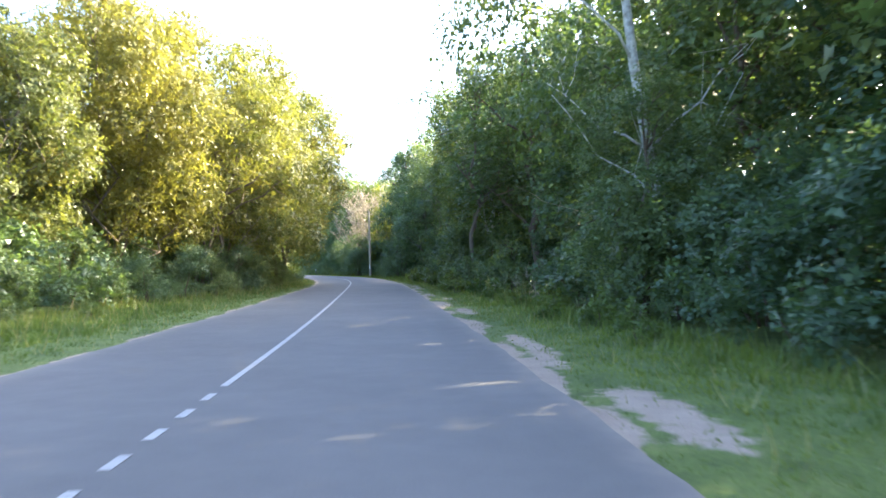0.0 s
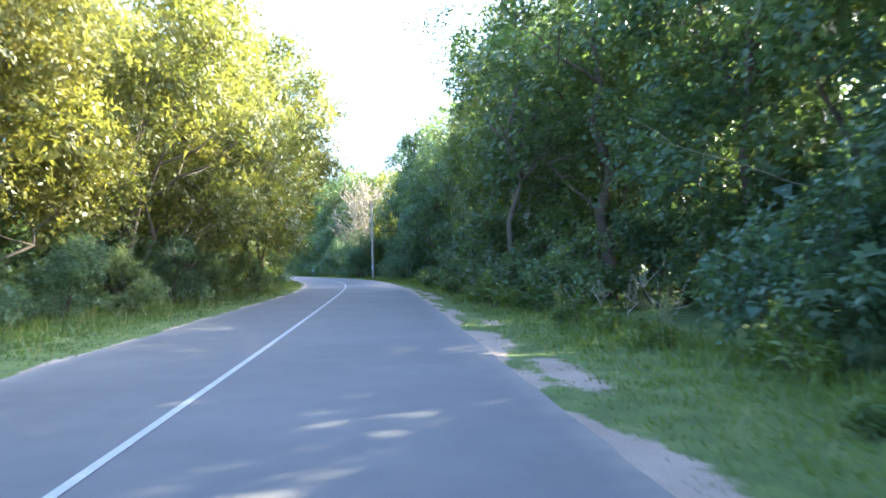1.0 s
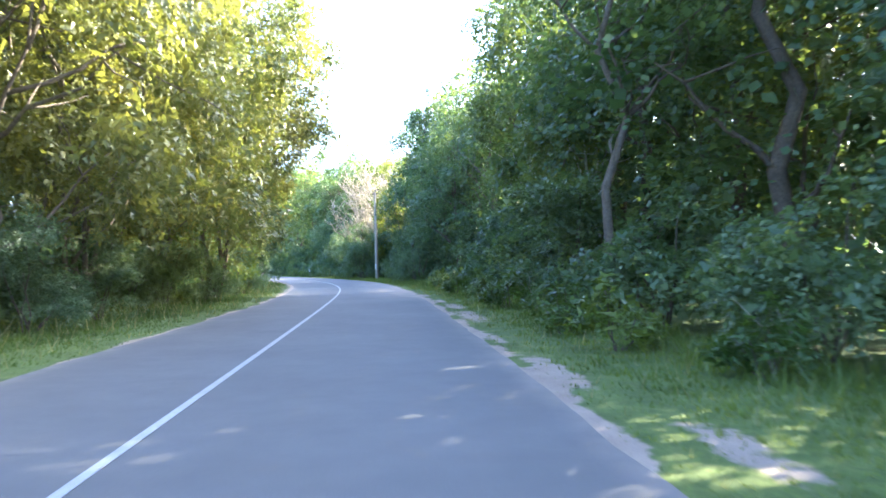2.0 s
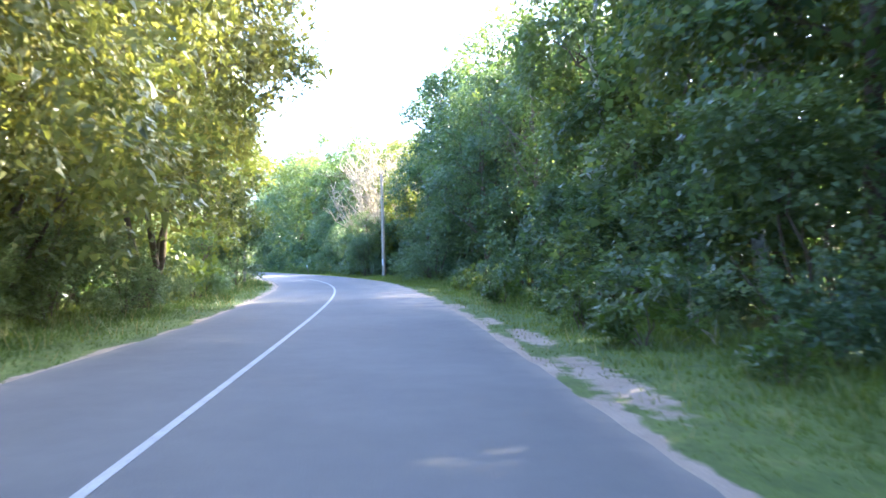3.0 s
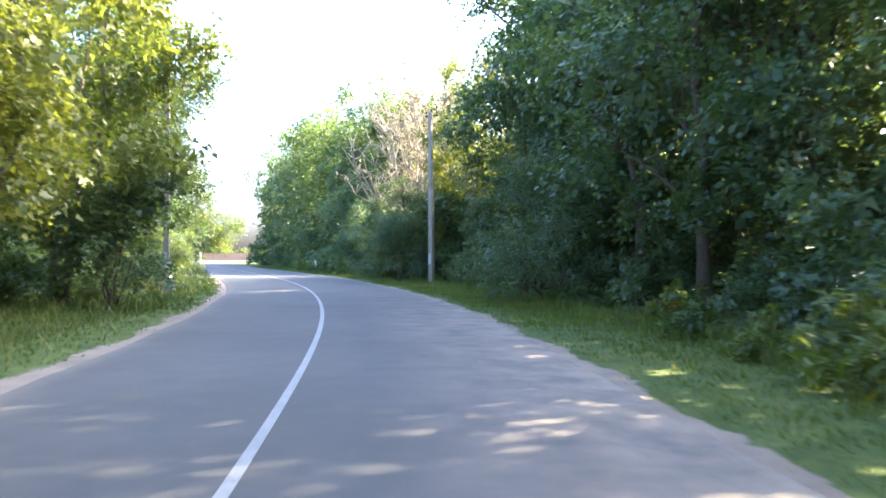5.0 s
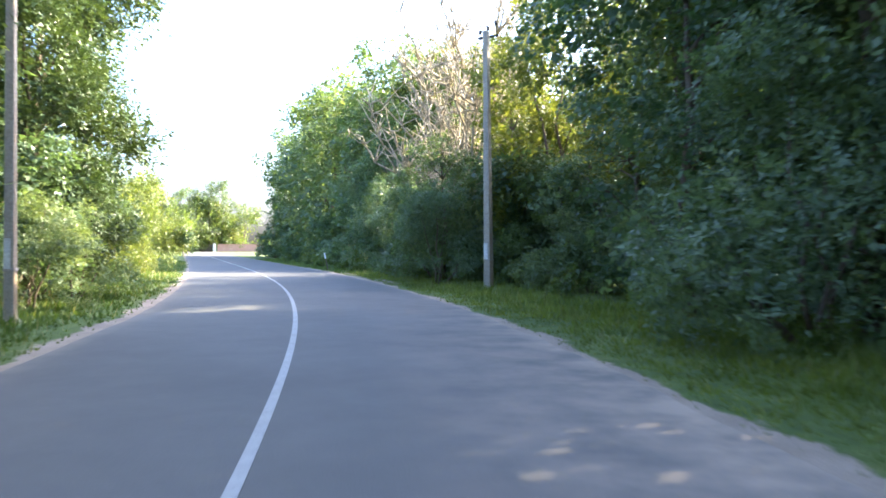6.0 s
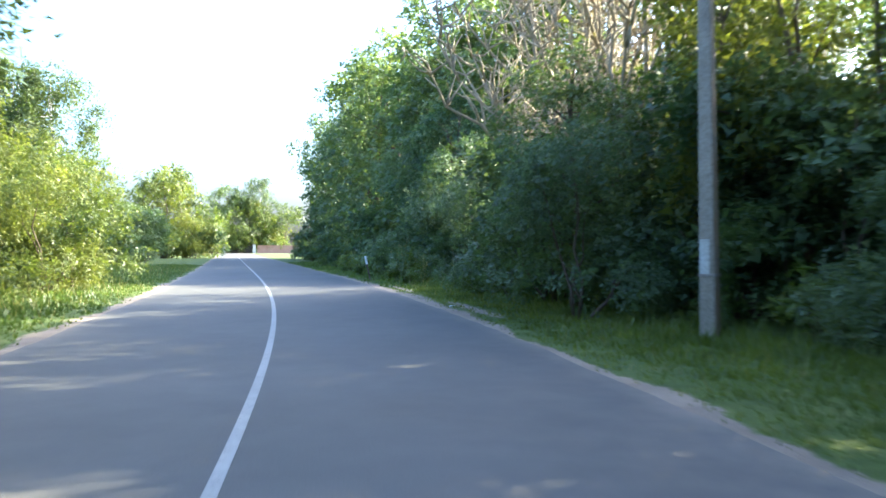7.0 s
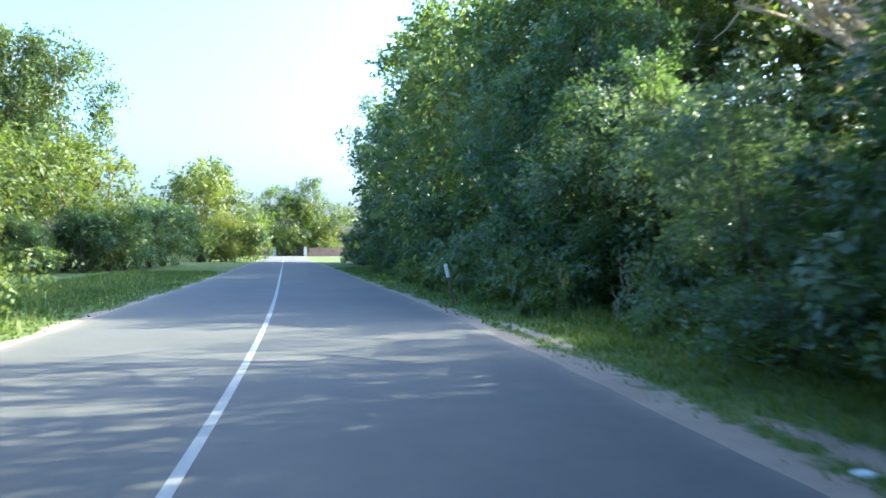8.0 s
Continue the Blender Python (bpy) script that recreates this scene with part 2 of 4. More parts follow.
def tube(verts, faces, path, radii, sides=7):
    """Adds a tapered tube along path to verts and faces."""
    path = [Vector(p) for p in path]
    base = len(verts)
    n = len(path)
    for i, p in enumerate(path):
        d = (path[min(i + 1, n - 1)] - path[max(i - 1, 0)]).normalized()
        a = d.cross(Vector((0.3, 0.9, 0.1)) if abs(d.y) < 0.9 else Vector((1, 0, 0))).normalized()
        b = d.cross(a)
        for k in range(sides):
            w = 2 * math.pi * k / sides
            verts.append(p + (a * math.cos(w) + b * math.sin(w)) * radii[i])
    for i in range(n - 1):
        for k in range(sides):
            k2 = (k + 1) % sides
            faces.append((base + i * sides + k, base + i * sides + k2, base + (i + 1) * sides + k2, base + (i + 1) * sides + k))
    faces.append(tuple(base + (n - 1) * sides + k for k in range(sides)))
    faces.append(tuple(base + k for k in reversed(range(sides))))


def box(bm, cx, cy, cz, sx, sy, sz, bevel=0.0):
    r = bmesh.ops.create_cube(bm, size=1.0, matrix=Matrix.Translation((cx, cy, cz)) @ Matrix.Diagonal((sx, sy, sz, 1)))
    if bevel:
        es = {e for v in r["verts"] for e in v.link_edges}
        bmesh.ops.bevel(bm, geom=list(es), offset=bevel, segments=1, affect='EDGES')


# ---------------------------------------------------------------- ground and road
def strip(name, mat, s0, s1, step, left, right, z, thick=0.0, dust=None, rows=2):
    """A band along the road between two offsets, given as functions of s."""
    ss = np.arange(s0, s1 + 0.01, step)
    verts, faces, dusts = [], [], []
    for s in ss:
        a, b = left(s), right(s)
        for j in range(rows):
            p = road(s, a + (b - a) * j / (rows - 1))
            p.z = z
            verts.append(p)
            if dust:
                dusts.append(dust(s, j / (rows - 1)))
    n = len(ss)
    for i in range(n - 1):
        for j in range(rows - 1):
            faces.append((i * rows + j, i * rows + j + 1, (i + 1) * rows + j + 1, (i + 1) * rows + j))
    if thick:
        base = len(verts)
        for i in range(n):
            for j in (0, rows - 1):
                p = verts[i * rows + j].copy()
                p.z -= thick
                verts.append(p)
                if dust:
                    dusts.append(0.0)
        for i in range(n - 1):
            faces.append((i * rows, (i + 1) * rows, base + 2 * i + 2, base + 2 * i))
            faces.append(((i + 1) * rows + rows - 1, i * rows + rows - 1, base + 2 * i + 1, base + 2 * i + 3))
    me = mesh_of(name, verts, faces, mat)
    if dust:
        at = me.attributes.new("dust", 'FLOAT', 'POINT')
        at.data.foreach_set("value", dusts)
    return me


def edge_l(s):
    return -half_l(s) + 0.06 * wob(s, 1, 0.4) + 0.03 * wob(s, 2, 1.6)


def edge_r(s):
    return half_r(s) + 0.05 * wob(s, 3, 0.7) + 0.04 * wob(s, 4, 2.3)


def road_dust(s, u):
    """Sand lies along the outside of the bend and thinly on both margins."""
    d = 0.0
    if u > 0.6:
        d += max(0.0, min(1.0, (s - 52) / 8)) * max(0.0, min(1.0, (96 - s) / 20)) * ((u - 0.6) / 0.4) ** 0.9 * 1.0
    d += 0.35 * max(0.0, 1 - u / 0.05) + 0.35 * max(0.0, (u - 0.95) / 0.05)
    return min(d, 1.0)


# the ground is one sheet, fine beside the road and coarse towards the horizon
gx = np.concatenate([[-4000, -1500, -600, -300, -160], np.arange(-110, 46, 3.0), [60, 110, 200, 500, 1500, 4000]])
gy = np.concatenate([[-4000, -1500, -500, -150, -60], np.arange(-42, 320, 3.0), [360, 450, 700, 1500, 4000]])
gverts = [(x, y, -0.045) for y in gy for x in gx]
nx = len(gx)
gfaces = [(j * nx + i, j * nx + i + 1, (j + 1) * nx + i + 1, (j + 1) * nx + i) for j in range(len(gy) - 1) for i in range(nx - 1)]
ground = tagged(new("ground", mesh_of("ground", gverts, gfaces, GROUND)), "green grassy ground beside the road", "ground", kind="structure")

tagged(new("road", strip("road", ROAD, -40, 291, 0.5, edge_l, edge_r, 0.0, 0.06, road_dust, 25)),
                 "grey weathered two-lane asphalt road curving through woods", "road", kind="structure")

# where bare sand lies in the right-hand verge: from, to, metres off the asphalt, width
PATCHES = ((5.0, 8.4, 0.66, 1.1), (9.2, 11.6, 0.42, 0.5), (10.4, 14.8, 0.55, 0.75), (15.5, 18.5, 0.35, 0.5), (20.0, 23.5, 0.6, 0.9), (24.0, 28.0, 0.3, 0.9),
           (28.6, 31, 0.8, 0.6), (32, 36, 0.4, 0.6), (37, 39, 0.3, 0.4), (41.5, 46.5, 0.55, 0.9), (46.8, 50.5, 0.6, 0.8), (50.8, 53.5, 0.45, 0.6), (56, 59, 0.4, 0.6),
           (100, 106, 0.75, 0.6), (105, 110, 0.4, 0.5), (109, 114, 0.7, 0.5))


def sand_share(s, o, side):
    """How much sand lies at o metres off the asphalt; works on arrays too."""
    s, o = np.asarray(s, float), np.asarray(o, float)
    wide = 0.11 + 0.05 * np.sin(s * 0.83) + 0.06 * np.sin(s * 2.1 + 1.0)
    ramp_r = 0.35 * np.clip((s - 46) / 8, 0, 1) * np.clip((100 - s) / 6, 0, 1) + np.clip((s - 97) / 6, 0, 1) * np.clip((130 - s) / 12, 0, 1)
    ramp_l = np.clip((s - 56) / 8, 0, 1) * np.clip((125 - s) / 10, 0, 1)
    wide = wide + (0.22 * ramp_r if side > 0 else 0.16 * ramp_l)
    d = np.clip(1 - np.maximum(o, 0) / (2.2 * wide), 0, 1)
    if side > 0:
        for s0, s1, off, w in PATCHES:
            du, dv = (s - (s0 + s1) / 2) / ((s1 - s0) * 0.5), (o - off) / (w * 0.42)
            d = np.maximum(d, 0.66 * np.exp(-du ** 4 - dv ** 2))
    return d


tagged(new("shoulder_left", strip("shoulder_left", SHOULDER, -40, 285, 0.4, lambda s: -half_l(s) - 1.6, lambda s: -half_l(s) + 0.35, -0.022, 0.0,
                                  lambda s, u: float(sand_share(s, 1.6 - 1.95 * u, -1)), 10)),
       "narrow sandy shoulder breaking up into grass", "road shoulder", kind="structure")
tagged(new("shoulder_right", strip("shoulder_right", SHOULDER, -40, 285, 0.4, lambda s: half_r(s) - 0.35, lambda s: half_r(s) + 2.9, -0.022, 0.0,
                                   lambda s, u: float(sand_share(s, -0.35 + 3.25 * u, 1)), 16)),
       "sandy gravel shoulder with bare patches in the grass", "road shoulder", kind="structure")


def line_strip(s0, s1, w=0.041):
    return strip("road_line", PAINT, s0, s1, min(0.5, (s1 - s0) / 2), lambda s: -w, lambda s: w, 0.006, 0.003)


LINE_START = 8.6
line = tagged(new("centre_line", line_strip(LINE_START, 280)), "worn white solid centre line painted on asphalt", "road marking", kind="structure")
for i in range(22):
    d0 = LINE_START - 0.86 * (i + 1) + 0.36
    tagged(new("line_dash", line_strip(d0 - 0.43 + 0.05, d0 + 0.02)), "short white dash painted on asphalt", "road marking", group="dashes of the centre line", kind="structure")


# ---------------------------------------------------------------- trees and bushes
def leaf_mesh(name, centres, size, mat, rng, narrow=0.55, droop=0.0, normals=None, axes=None, quad=False):
    """One mesh of leaves at the given centres: three-cornered ones, or kites with a tip and a stalk end."""
    n = len(centres)
    nrm = rng.normal(0, 0.85, (n, 3)) + np.array((0, 0, 0.4)) if normals is None else normals + rng.normal(0, 0.30, (n, 3))
    nrm /= np.linalg.norm(nrm, axis=1)[:, None] + 1e-9
    a = rng.normal(size=(n, 3)) * (1.0 if axes is None else 0.45)
    if axes is not None:
        a += axes
    a[:, 2] -= droop
    a -= nrm * (a * nrm).sum(axis=1)[:, None]
    a /= np.linalg.norm(a, axis=1)[:, None] + 1e-9
    b = np.cross(nrm, a)
    L = (size * rng.uniform(0.65, 1.35, n))[:, None]
    W = L * narrow * 0.5
    k = 4 if quad else 3
    v = np.empty((n, k, 3))
    if quad:
        v[:, 0] = centres - a * L * 0.5
        v[:, 1] = centres - a * L * 0.05 - b * W
        v[:, 2] = centres + a * L * 0.5 - nrm * L * 0.08
        v[:, 3] = centres - a * L * 0.05 + b * W
    else:
        v[:, 0] = centres - a * L * 0.5 + b * W
        v[:, 1] = centres - a * L * 0.35 - b * W * 1.1
        v[:, 2] = centres + a * L * 0.55
    me = bpy.data.meshes.new(name)
    me.vertices.add(n * k)
    me.vertices.foreach_set("co", v.reshape(-1))
    me.loops.add(n * k)
    me.loops.foreach_set("vertex_index", np.arange(n * k))
    me.polygons.add(n)
    me.polygons.foreach_set("loop_start", np.arange(n) * k)
    me.update(calc_edges=True)
    me.materials.append(mat)
    return me


def unit(rng, n):
    d = rng.normal(size=(n, 3))
    return d / np.linalg.norm(d, axis=1)[:, None]


def normed(v):
    return v / (np.linalg.norm(v, axis=1)[:, None] + 1e-9)


def clustered(rng, lobes, kids):
    """Splits the outside of each lobe into smaller lobes, so that the crown has billows and gaps."""
    out = []
    for x, y, z, r in lobes:
        out.append((x, y, z, r * 0.8))
        for _ in range(kids):
            d = unit(rng, 1)[0] + np.array((x, y, 0)) / (math.hypot(x, y) + 0.6) * 0.7 + np.array((0, 0, 0.35))
            d /= np.linalg.norm(d)
            k = rng.uniform(0.38, 0.6)
            q = r * rng.uniform(0.62, 0.95)
            out.append((x + d[0] * q, y + d[1] * q, z + d[2] * q * 0.85, r * k))
    return out


def sprays(rng, lobes, n, per, length, droop=0.15, flat=0.55, skirt=0.15):
    """Leaf centres, normals and axes, gathered into leafy twigs that stand out from the skins of the lobes, few of them underneath."""
    c, r = np.array([l[:3] for l in lobes]), np.array([l[3] for l in lobes])
    pick = rng.choice(len(r), n, p=r ** 2 / (r ** 2).sum())
    d = unit(rng, n)
    axis = c[pick].copy()
    axis[:, 2] = 0
    d = normed(d + axis / (np.linalg.norm(axis, axis=1)[:, None] + 0.6) * 0.5 + np.array((0, 0, 0.32)))
    p = c[pick] + d * (r[pick] * (1.04 - np.abs(rng.normal(0, 0.16, n))))[:, None] * np.array((1, 1, 0.85))
    a = normed(d * 0.9 + rng.normal(0, 0.42, (n, 3)) + np.array((0, 0, -droop)))
    up = normed(d * (1 - flat) + np.array((0, 0, flat)) + rng.normal(0, 0.22, (n, 3)))
    up = normed(up - a * (up * a).sum(axis=1)[:, None] * 0.8)
    side = normed(np.cross(a, up))
    L = length * rng.uniform(0.55, 1.35, n)
    rep = lambda q: np.repeat(q, per, axis=0)
    m = n * per
    u = rng.uniform(-0.5, 0.6, m)
    w = rng.uniform(-1, 1, m)
    Lr = np.repeat(L, per)
    pts = rep(p) + rep(a) * (u * Lr)[:, None] + rep(side) * (w * Lr * (0.42 - 0.3 * u))[:, None] + rep(up) * (rng.normal(0, 0.09, m) * Lr)[:, None]
    pts[:, 2] -= droop * 0.4 * Lr * np.clip(u + 0.5, 0, 1) ** 2
    ax = rep(a) * 0.7 + rep(side) * np.sign(w)[:, None] * 0.8
    keep = pts[:, 2] > skirt
    return pts[keep], rep(up)[keep], ax[keep]


def foliage(rng, lobes, twigs, per, length, leaf, droop, flat, inner, skirt=0.15, coarse=1.7):
    """Leaves of the outer sprays and of the dark inside of a crown: centres, sizes, normals, axes."""
    p, q, a = sprays(rng, lobes, twigs, per, length, droop, flat, skirt)
    pi, qi, ai = sprays(rng, [(x, y, z, r * 0.6) for x, y, z, r in lobes], max(60, int(twigs * inner)), 4, length * 1.1, droop, 0.2, skirt)
    size = np.concatenate([np.full(len(p), leaf), np.full(len(pi), leaf * coarse)])
    return np.concatenate([p, pi]), size, np.concatenate([q, qi]), np.concatenate([a, ai])


def wavy(rng, p0, p1, n, amp):
    p0, p1 = Vector(p0), Vector(p1)
    ln = (p1 - p0).length
    pts = []
    for i in range(n):
        u = i / (n - 1)
        q = p0.lerp(p1, u)
        k = amp * ln * math.sin(math.pi * min(u * 1.15, 1.0))
        pts.append(q + Vector((rng.normal(0, k), rng.normal(0, k), rng.normal(0, k * 0.4))) * (0 if i == 0 else 1))
    return pts


def make_tree(name, kind, h, r, clear, seed, twigs=1100, per=6, leaf=0.17, stems=1, bark=None, narrow=0.55, droop=0.0, lobes_n=18,
              lean=0.0, limb_show=6, length=0.6, flat=0.55, peak=0.0, thick=1.0, limb_thick=1.0, kids=2, loose=1.0, inner=0.2, quad=False, hang=0.15):
    """A broadleaf tree at the origin: trunk, limbs and crown under an Empty. loose: how far its lobes stand apart."""
    rng = np.random.default_rng(seed)
    bark = bark or BARK
    root = new(name)
    zc0, zc1 = clear * h, h
    lobes = []
    for i in range(lobes_n):
        u = (i + rng.uniform(0.2, 0.8)) / lobes_n
        z = zc0 + (zc1 - zc0) * (0.08 + 0.84 * u)
        prof = math.sin(math.pi * min(1, 0.18 + 0.72 * u)) ** (0.7 + peak)
        ang = i * 2.4 + rng.uniform(-0.5, 0.5)
        rad = r * prof * rng.uniform(0.35, 0.78) * loose
        lr = max(0.45, min(r * 0.44, (zc1 - zc0) * 0.2) * rng.uniform(0.65, 1.25) * (0.6 + 0.4 * prof))
        z = min(z, zc1 - lr * 0.8)
        lobes.append((math.cos(ang) * rad + lean * z, math.sin(ang) * rad, z, lr))
    # trunk (or several stems), tapered
    tops, stem_of = [], {}
    for k in range(stems):
        a = 2 * math.pi * k / max(stems, 1) + 0.7
        q = 0.0 if stems == 1 else 1.0
        foot = (0.16 * q * math.cos(a), 0.16 * q * math.sin(a), -0.1)
        top = (lean * h + q * r * 0.45 * math.cos(a), q * r * 0.45 * math.sin(a), h * (0.92 if stems == 1 else 0.78))
        path = wavy(rng, foot, top, 9, 0.018 if stems == 1 else 0.03)
        r0 = 0.017 * h * thick / (stems ** 0.4)
        verts, faces = [], []
        tube(verts, faces, path, [r0 * (1.35 if i == 0 else 1.0) * (1 - 0.88 * i / 8) for i in range(9)], 8)
        stem_of[len(tops)] = part("trunk" if stems == 1 else "stem", mesh_of("trunk", verts, faces, bark, True), root)
        tops.append(path)
    # limbs that fork towards the lobes
    order = rng.permutation(lobes_n)[:limb_show]
    for j in order:
        lx, ly, lz, lr = lobes[j]
        k = min(range(len(tops)), key=lambda i: min((Vector((lx, ly, lz)) - q).length for q in tops[i]))
        path = tops[k]
        start = max((q for q in path if q.z < lz - 0.1 * h), key=lambda q: q.z, default=path[1])
        verts, faces = [], []
        lp = wavy(rng, start, (lx * 1.1, ly * 1.1, lz + lr * 0.2), 6, 0.05)
        r1 = 0.0065 * h * thick * limb_thick
        tube(verts, faces, lp, [r1 * (1 - 0.8 * i / 5) for i in range(6)], 6)
        for _ in range(3):
            q = lp[int(rng.integers(2, 5))]
            e = q + Vector(rng.normal(0, lr * 0.6, 3)) + Vector((0, 0, lr * 0.4))
            tube(verts, faces, wavy(rng, q, e, 4, 0.06), [r1 * 0.45, r1 * 0.34, r1 * 0.22, r1 * 0.08], 5)
        part("limb", mesh_of("limb", verts, faces, bark, True), stem_of[k])
    p, size, q, a = foliage(rng, clustered(rng, lobes, kids), twigs, per, length, leaf, hang, flat, inner)
    part("crown", leaf_mesh("crown", p, size, LEAF[kind], rng, narrow, droop, q, a, quad), root)
    return root


def make_bush(name, kind, h, r, seed, twigs=700, per=6, leaf=0.13, narrow=0.5, length=0.45, full=False, flat=0.5, kids=2, quad=False, inner=0.2):
    """A bush that is leafy down to the ground: several stems and a crown."""
    rng = np.random.default_rng(seed)
    root = new(name)
    lobes = []
    for i in range(18 if full else 11):
        a, u = i * 2.4, rng.uniform(0.0, 1.0)
        if full:
            u = ((i * 7) % 18 + 0.5) / 18
        z = h * (0.09 + 0.69 * u) if full else h * (0.16 + 0.62 * u)
        rad = r * rng.uniform(0.2, 0.75) * (1 - 0.45 * u)
        lobes.append((rad * math.cos(a), rad * math.sin(a), z, min(h * 0.28, r * 0.46) * rng.uniform(0.7, 1.15)))
    if full:
        lobes += [(0.72 * r * math.cos(i * 0.785 + 0.3), 0.72 * r * math.sin(i * 0.785 + 0.3), h * rng.uniform(0.1, 0.17), r * rng.uniform(0.24, 0.34)) for i in range(8)]
    for i in range(5):
        lx, ly, lz, lr = lobes[i * 2]
        verts, faces = [], []
        p = wavy(rng, (lx * 0.12, ly * 0.12, -0.08), (lx, ly, lz + lr * 0.6), 6, 0.04)
        tube(verts, faces, p, [0.035 * (1 - 0.8 * k / 5) * h / 4 + 0.004 for k in range(6)], 5)
        part("stem", mesh_of("stem", verts, faces, BARK, True), root)
    p, size, q, a = foliage(rng, clustered(rng, lobes, kids), twigs, per, length, leaf, 0.12, flat, inner, 0.05, 1.15 if full else 1.7)
    part("crown", leaf_mesh("crown", p, size, LEAF[kind], rng, narrow, 0.0, q, a, quad), root)
    return root


PROTO, USED = {}, set()
R = random.Random(5)


def plant(key, s, off, scale=1.0, turn=None, height=None, at=None):
    """Sets a tree of that kind beside the road; the first one is the original, the rest are copies."""
    root, h0 = PROTO[key]
    p = Vector(at) if at else road(s, off)
    rng = random.Random(f"{key} {p.x:.1f} {p.y:.1f}")
    k = (height / h0) if height else scale
    rz = rng.uniform(0, 360) if turn is None else turn
    w = k * rng.uniform(0.92, 1.1)
    m = Matrix.LocRotScale((p.x, p.y, -0.05), Euler((radians(rng.uniform(-2.5, 2.5)), radians(rng.uniform(-2.5, 2.5)), radians(rz))), (w, w, k))
    if key in USED:
        return copy_thing(root, m @ Matrix.Diagonal((1 / root.scale.x, 1 / root.scale.y, 1 / root.scale.z, 1)))
    USED.add(key)
    root.matrix_basis = m
    return root


def proto(key, root, h, label, category, group):
    PROTO[key] = (tagged(root, label, category, group), h)


RW = "trees lining the road"
for i in range(3):
    proto(f"alder{i}", make_tree("alder_tree", "alder", 11, 3.2, 0.08, 20 + i, 900, 9, 0.138, narrow=0.8, lobes_n=15, length=0.75, quad=True), 11, "dark green leafy alder tree at the wood's edge", "tree", RW)
for i in range(3):
    proto(f"maple{i}", make_tree("maple_tree", "maple", 12, 3.4, 0.12, 30 + i, 880, 9, 0.148, narrow=0.9, lobes_n=15, length=0.8, flat=0.7, quad=True), 12, "broad mid-green maple tree at the wood's edge", "tree", RW)
for i in range(2):
    proto(f"willow{i}", make_tree("willow_tree", "willow", 10.5, 5.0, 0.14, 40 + i, 3300, 14, 0.148, stems=5, bark=BARK_GREY, narrow=0.46, droop=0.1,
                                  lobes_n=24, limb_show=14, length=0.7, flat=0.12, kids=3, thick=0.8, hang=0.1, inner=0.35), 10.5, "sunlit yellow-green willow with several grey stems", "tree", RW)
proto("birch0", make_tree("birch_tree", "birch", 15, 3.2, 0.28, 50, 1050, 12, 0.155, bark=BIRCH, narrow=0.8, droop=0.7, lobes_n=26, limb_show=9, lean=0.02, length=1.0, flat=0.1, hang=0.9, thick=0.7, loose=1.1), 15,
      "tall birch with white bark and hanging twigs", "tree", RW)
proto("birch1", make_tree("birch_tree", "birch", 18, 5.0, 0.20, 52, 1500, 13, 0.115, bark=BIRCH, narrow=0.8, droop=1.0, lobes_n=24, limb_show=11, lean=0.14, length=1.2, flat=0.1, hang=1.2, thick=0.62, limb_thick=0.55, loose=1.15, quad=True), 18,
      "tall white-barked birch with long hanging twigs over the road", "tree", RW)
proto("aspen", make_tree("aspen_tree", "birch", 13, 2.8, 0.35, 58, 620, 12, 0.10, bark=BARK_GREY, narrow=0.85, lobes_n=20, limb_show=12, length=0.8, flat=0.2, thick=0.6, loose=1.3, inner=0.05, kids=1, quad=True), 13,
      "slender thin-crowned aspen rising over the bushes", "tree", RW)
for i in range(2):
    proto(f"ash{i}", make_tree("ash_tree", "sunny", 13.5, 3.8, 0.1, 55 + i, 1600, 14, 0.17, stems=3, bark=BARK_GREY, narrow=0.6, lobes_n=24, limb_show=12, length=0.8, flat=0.4, thick=0.8, inner=0.6), 13.5,
          "sunlit light green ash tree with several grey stems", "tree", RW)
for i in range(3):
    proto(f"back{i}", make_tree("wood_tree", ("alder", "maple", "birch")[i], 14, 3.6, 0.2, 60 + i, 400, 11, 0.225, lobes_n=18, limb_show=3, narrow=0.8, length=1.0), 14,
          "tall green tree standing deeper in the wood", "tree", "trees of the wood")
proto("deep", make_tree("wood_tree", "alder", 15, 3.8, 0.15, 66, 130, 8, 0.42, lobes_n=16, limb_show=2, narrow=0.8, length=1.3, inner=0.3), 15,
      "tall dark tree deep inside the wood", "tree", "trees of the wood")
for i in range(2):
    proto(f"far{i}", make_tree("alder_tree", ("alder", "maple")[i], 13, 3.6, 0.08, 24 + i, 480, 10, 0.215, narrow=0.8, lobes_n=17, limb_show=3, length=0.9), 13,
          "dark green leafy tree standing in the wood", "tree", RW)
for i in range(2):
    proto(f"bush{i}", make_bush("bush", "bush", 2.6, 1.7, 70 + i, 330, 12, 0.105, 0.8, 0.45), 2.6, "dense dark green bush at the foot of the trees", "bush", "bushes along the verge")
for i in range(2):
    proto(f"bush{i + 2}", make_bush("hazel_bush", "bush", 4.5, 2.5, 72 + i, 560, 12, 0.125, 0.85, 0.55, flat=0.65), 4.5, "tall dark green hazel bush at the wood's edge", "bush", "bushes along the verge")


proto("bush_far", make_bush("bush", "bush", 3.5, 2.2, 77, 270, 10, 0.16, 0.8, 0.5), 3.5, "dense dark green bush at the wood's edge", "bush", "bushes along the verge")


def bush_for(h, s=0):
    """The kind of bush that suits a height."""
    if s > 130:
        return "bush_far"
    if 0 < s < 21 or 98 < s < 124:
        return "fine"
    return f"bush{R.randrange(2) + (2 if h > 3.2 else 0)}"


